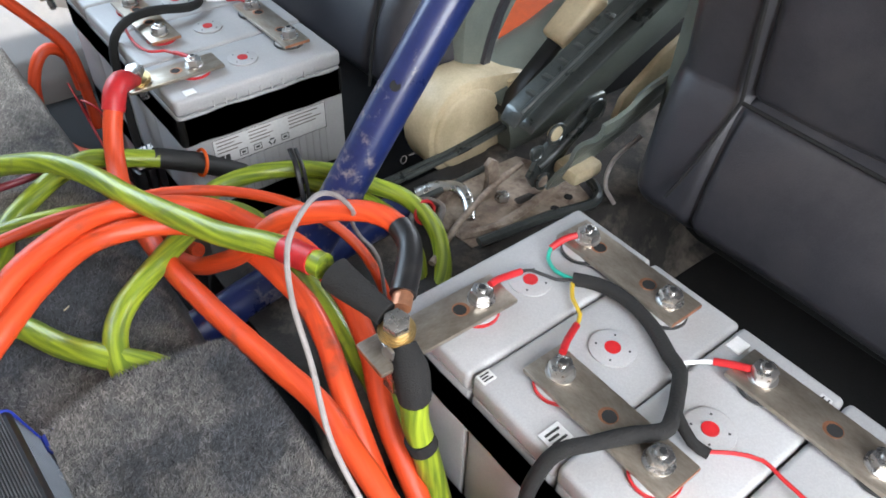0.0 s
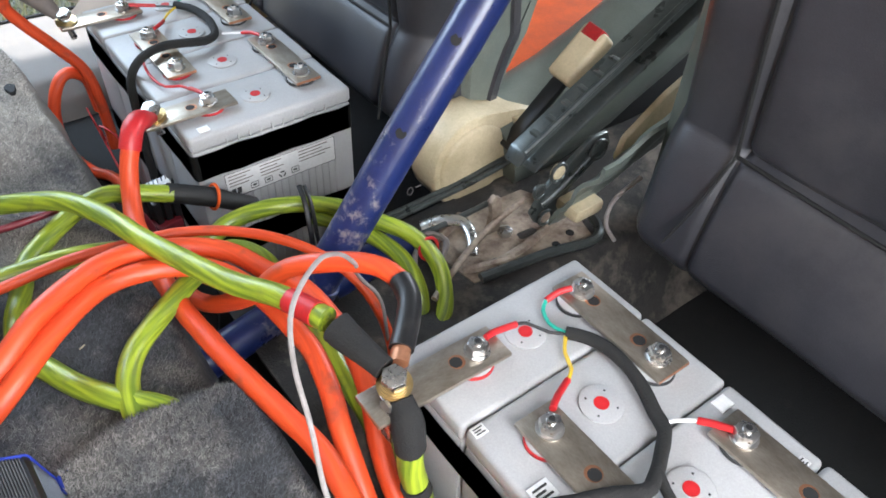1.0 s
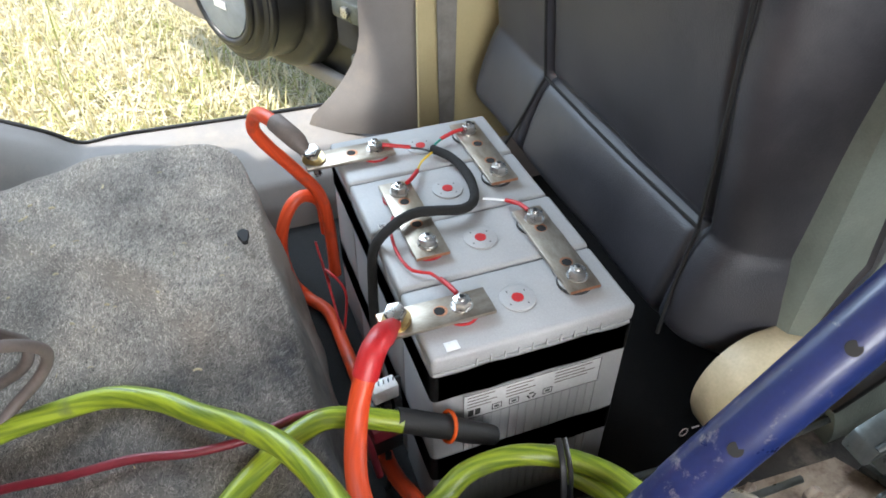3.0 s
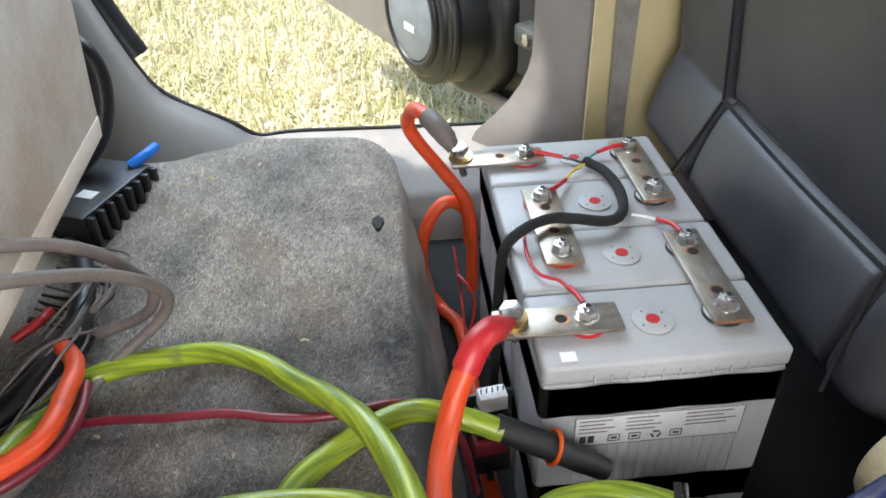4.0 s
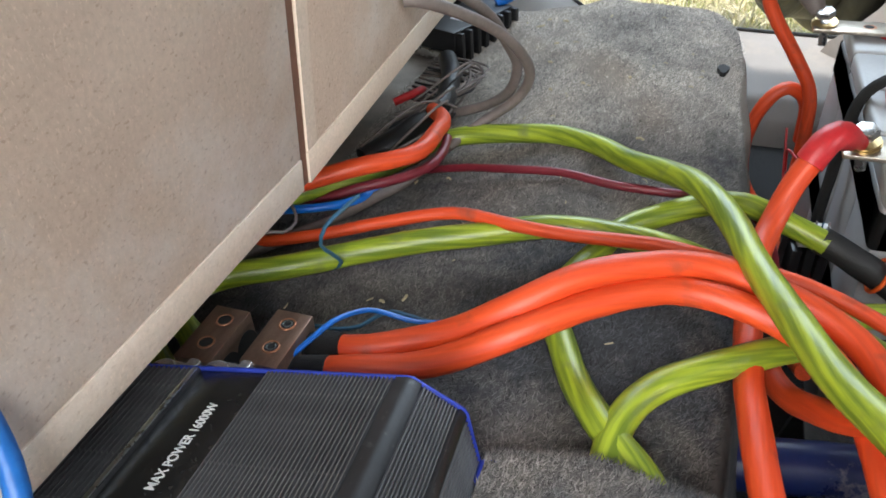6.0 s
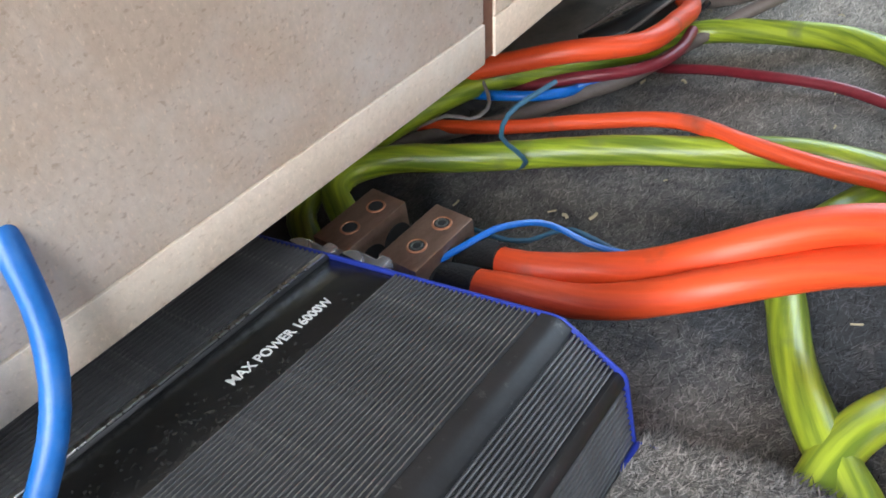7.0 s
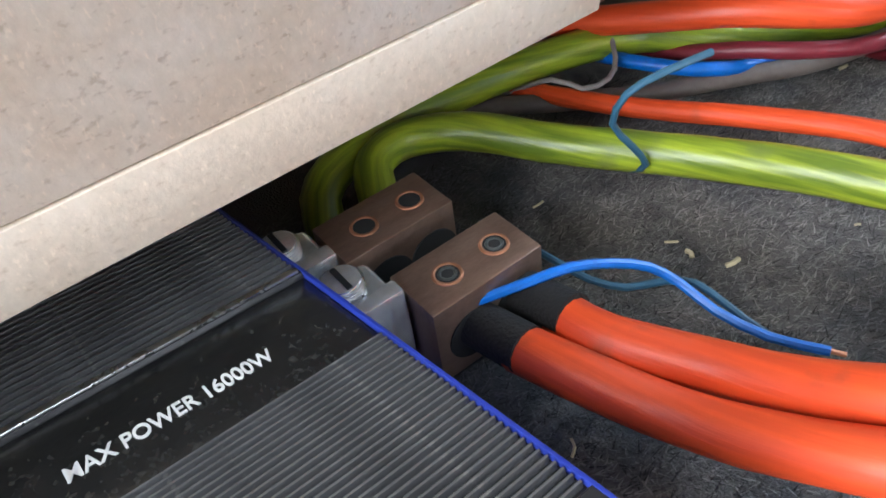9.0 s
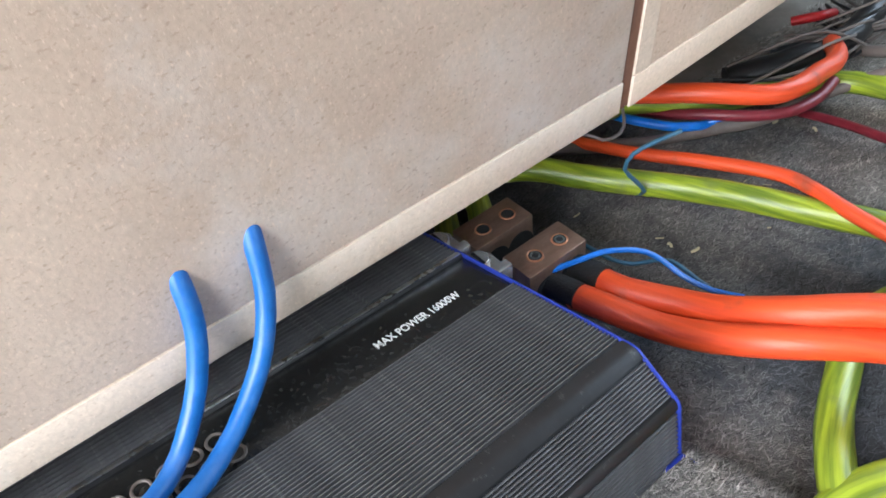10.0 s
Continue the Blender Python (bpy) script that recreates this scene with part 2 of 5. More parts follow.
def dust_and_daylight(m, y0, y1, gain):
    """Paler towards the open far door: dust, and the door's daylight put into colour."""
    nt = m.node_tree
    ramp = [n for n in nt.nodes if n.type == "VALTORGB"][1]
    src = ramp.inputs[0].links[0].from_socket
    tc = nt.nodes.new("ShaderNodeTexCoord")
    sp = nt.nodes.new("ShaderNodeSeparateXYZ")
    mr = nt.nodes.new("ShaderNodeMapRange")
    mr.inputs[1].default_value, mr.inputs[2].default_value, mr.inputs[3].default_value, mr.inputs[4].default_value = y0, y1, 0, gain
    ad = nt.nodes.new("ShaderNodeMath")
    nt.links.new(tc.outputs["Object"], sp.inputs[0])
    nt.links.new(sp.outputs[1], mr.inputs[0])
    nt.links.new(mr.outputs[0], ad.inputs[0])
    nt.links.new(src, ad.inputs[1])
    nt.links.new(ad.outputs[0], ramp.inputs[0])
# the carpet's rise in pale dust colour also carries daylight from the far door
dust_and_daylight(M["carpet"], -0.08, 0.16, 0.27)
M["nap"] = M["carpet"].copy()
nt = M["nap"].node_tree
geo = nt.nodes.new("ShaderNodeNewGeometry")
spread = nt.nodes.new("ShaderNodeMapRange")
spread.inputs[3].default_value, spread.inputs[4].default_value = 0.25, 2.3
tone = nt.nodes.new("ShaderNodeHueSaturation")
base = nt.nodes["Principled BSDF"].inputs["Base Color"]
nt.links.new(geo.outputs["Random Per Island"], spread.inputs[0])
nt.links.new(spread.outputs[0], tone.inputs["Value"])
nt.links.new(base.links[0].from_socket, tone.inputs["Color"])
nt.links.new(tone.outputs[0], base)

# ---- mesh helpers ----
def mesh(name, bm, material, smooth=True):
    me = bpy.data.meshes.new(name)
    bmesh.ops.recalc_face_normals(bm, faces=bm.faces)
    bm.to_mesh(me)
    bm.free()
    me.materials.append(M[material])
    if smooth:
        me.polygons.foreach_set("use_smooth", [True] * len(me.polygons))
        me.set_sharp_from_angle(angle=radians(38))
    return me


def part(name, bm, material, parent=None, label="", smooth=True):
    ob = new(name, mesh(name, bm, material, smooth))
    if parent:
        ob.parent = parent
    return tagged(ob, label)


def thing(name, label, category, at=None, group="", kind=""):
    ob = new(name)
    ob.empty_display_size = 0.02
    if at is not None:
        ob.matrix_basis = at
    return tagged(ob, label, category, group, kind)


def box(x0, x1, y0, y1, z0, z1, bevel=0.0, seg=2, bm=None):
    bm = bm or bmesh.new()
    r = bmesh.ops.create_cube(bm, size=1, matrix=Matrix.Translation(((x0 + x1) / 2, (y0 + y1) / 2, (z0 + z1) / 2)) @ Matrix.Diagonal((x1 - x0, y1 - y0, z1 - z0, 1)))
    if bevel:
        es = list({e for v in r["verts"] for e in v.link_edges})
        bmesh.ops.bevel(bm, geom=es, offset=bevel, segments=seg, profile=0.5, affect="EDGES")
    return bm


def cyl(p, r, h, axis="z", r2=None, n=24, bevel=0.0, bm=None):
    bm = bm or bmesh.new()
    rot = {"z": Matrix(), "x": pose(0, 0, 0, 0, 90, 0), "y": pose(0, 0, 0, -90, 0, 0)}[axis]
    out = bmesh.ops.create_cone(bm, cap_ends=True, segments=n, radius1=r, radius2=r if r2 is None else r2, depth=h, matrix=Matrix.Translation(p) @ rot)
    if bevel:
        es = [e for e in {e for v in out["verts"] for e in v.link_edges} if len(e.link_faces) == 2 and any(len(f.verts) > 4 for f in e.link_faces)]
        bmesh.ops.bevel(bm, geom=es, offset=bevel, segments=2, profile=0.5, affect="EDGES")
    return bm


def spline(pts, step=0.006):
    pts = [Vector(p) for p in pts]
    P = [2 * pts[0] - pts[1]] + pts + [2 * pts[-1] - pts[-2]]
    out = []
    for i in range(1, len(P) - 2):
        a, b, c, d = P[i - 1:i + 3]
        n = max(2, int((c - b).length / step))
        for k in range(n):
            t = k / n
            out.append(0.5 * (2 * b + (c - a) * t + (2 * a - 5 * b + 4 * c - d) * t * t + (3 * b - a - 3 * c + d) * t ** 3))
    return out + [pts[-1]]


def sweep(pts, r, n=12, wobble=0.0, smooth_pts=True, step=0.006, flat=1.0, bm=None):
    """A tube of radius r (or radii along it) through the points."""
    bm = bm or bmesh.new()
    path = spline(pts, step) if smooth_pts else [Vector(p) for p in pts]
    rings, up = [], None
    lay = bm.verts.layers.float_vector.get("along") or bm.verts.layers.float_vector.new("along")
    run = 0.0
    for i, p in enumerate(path):
        d = (path[min(i + 1, len(path) - 1)] - path[max(i - 1, 0)]).normalized()
        if up is None:
            up = d.orthogonal().normalized() if abs(d.z) > 0.9 else Vector((0, 0, 1))
        up = (up - d * up.dot(d)).normalized()
        side = d.cross(up)
        rr = r(i / (len(path) - 1)) if callable(r) else r
        ring = []
        run += (p - path[max(i - 1, 0)]).length
        for k in range(n):
            a = 2 * math.pi * k / n
            w = 1 + wobble * noise.noise(p * 60 + Vector((math.cos(a), math.sin(a), 0)) * 0.7)
            vert = bm.verts.new(p + (side * math.cos(a) + up * math.sin(a) * flat) * rr * w)
            vert[lay] = (math.cos(a + run * 16), math.sin(a + run * 16), run * 9 + path[0].x * 50)
            ring.append(vert)
        rings.append(ring)
    for a, b in zip(rings[:-1], rings[1:]):
        for k in range(n):
            bm.faces.new((a[k], a[(k + 1) % n], b[(k + 1) % n], b[k]))
    bm.faces.new(rings[0][::-1])
    bm.faces.new(rings[-1])
    return bm


def sheet(x0, x1, nx, y0, y1, ny, f, thick=0.0):
    """A grid whose points are f(x, y)."""
    bm = bmesh.new()
    V = [[bm.verts.new(f(x0 + (x1 - x0) * i / nx, y0 + (y1 - y0) * j / ny)) for j in range(ny + 1)] for i in range(nx + 1)]
    for i in range(nx):
        for j in range(ny):
            bm.faces.new((V[i][j], V[i + 1][j], V[i + 1][j + 1], V[i][j + 1]))
    if thick:
        bmesh.ops.recalc_face_normals(bm, faces=bm.faces)
        bmesh.ops.solidify(bm, geom=bm.faces[:], thickness=thick)
    return bm


def prism(outline, lo, hi, axis="y", bevel=0.0):
    """A closed outline pushed from lo to hi along an axis; the outline is in the other two axes' order."""
    bm = bmesh.new()
    put = {"y": lambda a, b, c: (a, c, b), "x": lambda a, b, c: (c, a, b), "z": lambda a, b, c: (a, b, c)}[axis]
    A = [bm.verts.new(put(a, b, lo)) for a, b in outline]
    B = [bm.verts.new(put(a, b, hi)) for a, b in outline]
    n = len(A)
    for k in range(n):
        bm.faces.new((A[k], A[(k + 1) % n], B[(k + 1) % n], B[k]))
    bm.faces.new(A[::-1])
    bm.faces.new(B)
    if bevel:
        bmesh.ops.bevel(bm, geom=bm.edges[:], offset=bevel, segments=2, profile=0.5, affect="EDGES")
    return bm

def smoothstep(a, b, x):
    t = min(1, max(0, (x - a) / (b - a)))
    return t * t * (3 - 2 * t)

# ---- structure ----
def carpet_height(x, y):
    z = 0.184 - 0.030 * smoothstep(-0.19, -0.33, x) * smoothstep(-0.10, 0.0, y) - 0.012 * smoothstep(-0.15, -0.30, x) * smoothstep(0.0, -0.10, y)
    z -= 0.006 * smoothstep(0.02, -0.06, y) * smoothstep(-0.24, -0.18, y)
    z -= 0.030 * smoothstep(-0.135, -0.085, x) * smoothstep(0.26, 0.37, y) - 0.012 * smoothstep(0.20, 0.34, y) * smoothstep(-0.20, -0.30, x)
    z += 0.006 * noise.noise(Vector((x * 9, y * 9, 3))) + 0.003 * noise.noise(Vector((x * 28, y * 28, 1)))
    for k, (x0, slope, y0, y1, h) in enumerate(((-0.20, 0.5, 0.10, 0.30, 0.010), (-0.13, -0.5, 0.08, 0.22, 0.007), (-0.25, 0.9, 0.15, 0.34, 0.008), (-0.16, 0.3, -0.20, 0.0, 0.004), (-0.10, 0.6, -0.16, -0.02, 0.004))):
        z += h * math.exp(-((x - x0 + slope * (y - (y0 + y1) / 2)) / 0.016) ** 2) * smoothstep(y0 - 0.04, y0 + 0.02, y) * smoothstep(y1 + 0.04, y1 - 0.02, y)
    z += 0.005 * math.exp(-((x + 0.17 + 0.25 * (y - 0.19)) / 0.03) ** 2) * smoothstep(0.05, 0.12, y)
    return z


def carpet_point(u, y):
    # u runs from the back of the cushion, over its top and round its front edge to the floor
    edge = -0.078 + 0.012 * noise.noise(Vector((y * 6, 0, 5)))
    r = 0.050
    flat = edge - r
    if u < 0:
        x = flat + u
        return Vector((x, y, carpet_height(x, y)))
    top = carpet_height(flat, y)
    if u < r * 1.57:
        a = u / r
        return Vector((flat + r * math.sin(a), y, top - r * (1 - math.cos(a))))
    d = (u - r * 1.57) / (0.25 - r * 1.57)
    w = 0.006 * noise.noise(Vector((y * 16, d * 3, 2)))
    return Vector((edge + 0.03 * d + w, y, (top - r) * (1 - d) - 0.01 * d))


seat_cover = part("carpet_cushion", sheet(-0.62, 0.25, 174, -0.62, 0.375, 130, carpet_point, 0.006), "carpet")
tagged(seat_cover, "dusty grey carpet over the folded rear bench", "carpet")
# a second fold of carpet lies over it next to the amplifier
def flap_point(u, v):
    x, y = -0.183 + 0.118 * u, -0.238 - 0.40 * v
    y += 0.012 * math.sin(u * 3.0) + 0.008 * (1 - u)
    r = smoothstep(0, 0.05, v) * smoothstep(1.0, 0.80, u)
    z = carpet_height(x, y) - 0.002 + 0.017 * r ** 0.6 + 0.004 * noise.noise(Vector((x * 20, y * 20, 7)))
    return Vector((x + 0.012 * max(0, u - 0.8), y, z - 0.03 * smoothstep(0.85, 1.0, u)))
flap = tagged(part("carpet_flap", sheet(0, 1, 40, 0, 1, 90, flap_point, 0.006), "carpet"), "dusty grey carpet fold covering cable ends", "carpet")

# felt nap on the carpets
def nap(name, f, count, u0, u1, y0, y1, seed):
    rng = random.Random(seed)
    verts, faces = [], []
    for _ in range(count):
        u, y = rng.uniform(u0, u1), rng.uniform(y0, y1)
        p = f(u, y)
        a = rng.gauss(0.9, 0.9)
        l = rng.uniform(0.0016, 0.0052)
        w = rng.uniform(0.00018, 0.00038)
        dx, dy = math.cos(a), math.sin(a)
        k = len(verts)
        z = p.z + 0.0003
        lift = rng.uniform(0.0003, 0.0020)
        verts += [(p.x - dy * w, p.y + dx * w, z), (p.x + dy * w, p.y - dx * w, z), (p.x + dx * l, p.y + dy * l, z + lift)]
        faces.append((k, k + 1, k + 2))
    me = bpy.data.meshes.new(name)
    me.from_pydata(verts, [], faces)
    me.materials.append(M["nap"])
    return tagged(new(name, me), "short felted nap of the grey carpet", "carpet nap", kind="stuff")

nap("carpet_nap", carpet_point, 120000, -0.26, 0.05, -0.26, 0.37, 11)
nap("flap_nap", flap_point, 24000, 0.0, 0.97, 0.0, 0.45, 12)
# the slit burnt into it
part("burn_hole", prism([(0.0045 * math.cos(a) * (1 + 0.3 * math.sin(3 * a)), 0.009 * math.sin(a)) for a in [k * math.pi / 6 for k in range(12)]], 0.1955, 0.1995, "z"), "dark", seat_cover, "melted black hole in the carpet").location = (-0.103, 0.199, carpet_height(-0.103, 0.199) - 0.1948)

floor = tagged(part("floor", box(-0.9, 1.6, -0.75, 0.5, -0.06, -0.004), "floor"), "dark dirty footwell carpet with deep shade put into its colour", "floor", kind="structure")
def tunnel_point(u, v):
    s = max(0.0, abs(v) - 0.55) / 0.45
    z = 0.092 * (1 - smoothstep(0, 1, s)) + 0.004 * noise.noise(Vector((u * 14, v * 3, 0)))
    return Vector((u, -0.145 + 0.125 * v, z))
tagged(part("floor_tunnel", sheet(-0.03, 1.5, 90, -1, 1, 40, tunnel_point, 0.004), "tunnel"), "dark worn carpet over the centre tunnel", "carpet", kind="structure")

# the far side: sill, rear quarter trim, pillar
def quarter_rise(x):
    # the opening's lower rear corner sweeps up in a curve
    a = max(0.0, -0.245 - x)
    return 0.55 * a * smoothstep(0.0, 0.05, a) + 0.22 * smoothstep(-0.36, -0.50, x) + 0.05 * smoothstep(0.1, -0.4, x) * smoothstep(-0.3, -0.2, x) * 0.2


def sill_point(u, v):
    x = -0.75 + 1.65 * u
    rise = quarter_rise(x)
    prof = [(0.44, -0.03), (0.452, 0.025), (0.468, 0.050), (0.505, 0.070), (0.545, 0.084), (0.572, 0.089), (0.598, 0.070), (0.608, -0.1)]
    f = v * (len(prof) - 1)
    i = min(int(f), len(prof) - 2)
    a, b = prof[i], prof[i + 1]
    t = f - i
    y, z = a[0] + (b[0] - a[0]) * t, a[1] + (b[1] - a[1]) * t
    return Vector((x, y + 0.05 * rise, z + rise * smoothstep(0.3, 0.6, v)))
sill = tagged(part("sill_trim", sheet(0, 1, 120, 0, 1, 42, sill_point, 0.003), "beige"), "dusty beige plastic door sill trim", "trim", kind="structure")
tagged(part("seal_strip", sweep([(x, 0.574 + 0.05 * quarter_rise(x), 0.0905 + quarter_rise(x)) for x in [0.07 - 0.03 * k for k in range(20)]], 0.0026), "black"), "black rubber door seal along the sill", "seal", kind="structure")


def pillar_point(u, v):
    # u across from the door opening forwards, v upwards
    z = 0.075 + 0.80 * v
    flare = 0.080 * max(0.0, min(1.0, (0.208 - z) / 0.12)) ** 2.1
    x0 = 0.095 - flare
    x = x0 + (0.36 - x0) * u
    y = 0.492 + 0.055 * (1 - math.sin(math.pi * min(1, u * 2.2 + 0.02) / 2)) + 0.01 * smoothstep(0.45, 1, u)
    return Vector((x, y, z))
pillar = tagged(part("pillar_trim", sheet(0, 1, 48, 0, 1, 40, pillar_point, 0.004), "beige"), "beige plastic trim of the centre door pillar", "trim", kind="structure")
tagged(part("pillar_panel", box(0.146, 0.40, 0.474, 0.481, 0.02, 0.85, 0.002), "pillar_yellow"), "beige inner pillar panel with sun glow painted in yellow", "trim", kind="structure")
tagged(part("seat_belt", sheet(0, 1, 12, 0, 1, 40, lambda u, v: Vector((0.172 - 0.022 * v + (0.020 + 0.024 * v) * u, 0.469 - 0.004 * math.sin(3 * v) + 0.006 * (u - 0.5) * (1 - v), 0.03 + 0.87 * v)), 0.0015), "belt"), "grey seat belt webbing hanging down the pillar", "belt")

tagged(part("door_seal", sweep([(-0.395, 0.600, 0.20), (-0.425, 0.605, 0.27), (-0.445, 0.61, 0.38), (-0.43, 0.615, 0.55)], 0.018, 14), "black"), "thick black rubber door seal", "seal", kind="structure")
tagged(part("dark_lining", box(-0.58, -0.455, 0.54, 0.60, 0.24, 0.9, 0.01), "black"), "dark lining behind the rear pillar", "trim", kind="structure")
# body walls and roof that close the car
for nm, b in (("wall_far_front", (0.36, 1.6, 0.46, 0.56, -0.1, 1.0)), ("wall_far_rear", (-1.6, -0.46, 0.46, 0.56, 0.2, 1.0)), ("wall_near_rear", (-1.6, -0.62, -0.86, -0.76, -0.1, 1.0)),
              ("wall_near_front", (0.12, 1.6, -0.86, -0.76, -0.1, 1.0)), ("wall_rear", (-1.7, -1.6, -0.86, 0.56, -0.1, 0.55)), ("wall_front", (1.6, 1.7, -0.86, 0.56, -0.1, 0.45))):
    tagged(part(nm, box(*b), "headliner"), "grey-beige inner body panel", "wall", kind="structure")
# unseen roof, carried out past the far wall to keep sun off the sill
tagged(part("ceiling", box(-1.7, 1.7, -0.86, 0.72, 1.0, 1.04), "headliner"), "pale cloth headliner, extended outwards to shade the sill", "ceiling", kind="structure")

# ---- outside ----
GZ = -0.36
tagged(part("ground", box(-60, 60, -60, 60, GZ - 0.2, GZ), "ground", smooth=False), "dry sunlit field with yellow grass", "ground", kind="structure")
def grass_patch():
    rng = random.Random(5)
    verts, faces = [], []
    for _ in range(60000):
        t = rng.random() ** 1.4
        y = 0.80 + 5.0 * t
        x = rng.uniform(-1.7, 0.9) * (0.7 + 0.9 * t)
        lying = rng.random() < 0.90
        h = rng.uniform(0.04, 0.13) * (0.8 if lying else 1.2)
        a = rng.uniform(0, 6.283)
        lean = rng.uniform(1.0, 1.5) if lying else rng.uniform(0.1, 0.6)
        w = rng.uniform(0.0010, 0.0030)
        dx, dy = math.cos(a), math.sin(a)
        px, py = -dy * w, dx * w
        z0 = GZ + rng.uniform(0, 0.03)
        m = (x + dx * h * 0.5 * math.sin(lean * 0.7), y + dy * h * 0.5 * math.sin(lean * 0.7), z0 + h * 0.55 * math.cos(lean * 0.7))
        e = (x + dx * h * math.sin(lean), y + dy * h * math.sin(lean), z0 + h * abs(math.cos(lean)) + 0.004)
        k = len(verts)
        verts += [(x - px, y - py, z0), (x + px, y + py, z0), (m[0] + px * 0.8, m[1] + py * 0.8, m[2]), (m[0] - px * 0.8, m[1] - py * 0.8, m[2]), e]
        faces += [(k, k + 1, k + 2, k + 3), (k + 3, k + 2, k + 4)]
    me = bpy.data.meshes.new("grass")
    me.from_pydata(verts, [], faces)
    m = M["grass"]
    nt = m.node_tree
    geo = nt.nodes.new("ShaderNodeNewGeometry")
    rp = nt.nodes.new("ShaderNodeValToRGB")
    rp.color_ramp.elements[0].color, rp.color_ramp.elements[1].color = (0.40, 0.44, 0.14, 1), (0.92, 0.86, 0.66, 1)
    el = rp.color_ramp.elements.new(0.30)
    el.color = (0.72, 0.64, 0.36, 1)
    tufts = [n for n in nt.nodes if n.type == "TEX_NOISE"][0]
    tufts.inputs["Scale"].default_value = 5.0
    lift = nt.nodes.new("ShaderNodeMapRange")
    lift.inputs[1].default_value, lift.inputs[2].default_value, lift.inputs[3].default_value, lift.inputs[4].default_value = 0.35, 0.65, -0.35, 0.35
    both = nt.nodes.new("ShaderNodeMath")
    nt.links.new(tufts.outputs[0], lift.inputs[0])
    nt.links.new(lift.outputs[0], both.inputs[0])
    nt.links.new(geo.outputs["Random Per Island"], both.inputs[1])
    nt.links.new(both.outputs[0], rp.inputs[0])
    nt.links.new(rp.outputs[0], nt.nodes["Principled BSDF"].inputs["Base Color"])
    me.materials.append(m)
    return tagged(new("grass", me), "dry yellow and green grass in sunlight", "grass", kind="stuff")
grass_patch()

# ---- the open rear door with its loudspeaker ----
door = thing("car_door", "open rear car door with black speaker pod", "car door", pose(0.25, 0.62, 0, 0, 0, 25))
part("door_panel", box(0.03, 0.10, 0.60, 1.35, -0.10, 1.0, 0.015), "beige", door, "grey-beige inner door panel")
part("door_edge", box(0.035, 0.10, 0.02, 0.594, -0.06, 1.0, 0.012), "black", door, "black hinge side of the door")
part("door_sill_strip", box(0.015, 0.035, 0.03, 0.62, -0.075, -0.045, 0.008, 3), "beige", door, "beige strip along the door's lower edge")
part("door_recess", box(0.018, 0.034, 0.10, 0.30, 0.02, 0.45, 0.006), "dark", door, "dark opening in the door")
PY, PZ = 0.49, 0.092
p = part("speaker_pod", cyl((-0.010, PY, PZ), 0.128, 0.13, "x", r2=0.150, n=64, bevel=0.010), "black", door, "round black plastic speaker pod")
part("pod_lip", cyl((-0.062, PY, PZ), 0.134, 0.016, "x", n=64, bevel=0.006), "black", p)
part("pod_step", cyl((0.020, PY - 0.02, PZ), 0.158, 0.05, "x", r2=0.170, n=64, bevel=0.014), "black", p)
part("speaker_ring", cyl((-0.076, PY, PZ), 0.112, 0.016, "x", r2=0.120, n=64, bevel=0.004), "black", p)
part("rubber_surround", sweep([(-0.085, PY + 0.092 * math.cos(a), PZ + 0.092 * math.sin(a)) for a in [k * 0.2618 for k in range(25)]], 0.008, 10), "black", p)
part("speaker_cone", cyl((-0.086, PY, PZ), 0.084, 0.008, "x", r2=0.080, n=64, bevel=0.003), "frosted", p, "grey-blue speaker cone with a pale mark")
part("cone_mark", box(-0.0915, -0.0903, PY - 0.020, PY + 0.018, PZ - 0.030, PZ - 0.016, 0.0004), "white", p)
for zz, yy in ((0.00, 0.16), (0.09, 0.20), (0.20, 0.15), (0.30, 0.2)):
    part("hinge_bracket", box(-0.012, 0.03, yy, yy + 0.07, zz, zz + 0.035, 0.006), "rail", door, "worn steel door bracket")
    part("bracket_bolt", cyl((-0.015, yy + 0.03, zz + 0.018), 0.010, 0.008, "x", n=6, bevel=0.001), "steel", door)

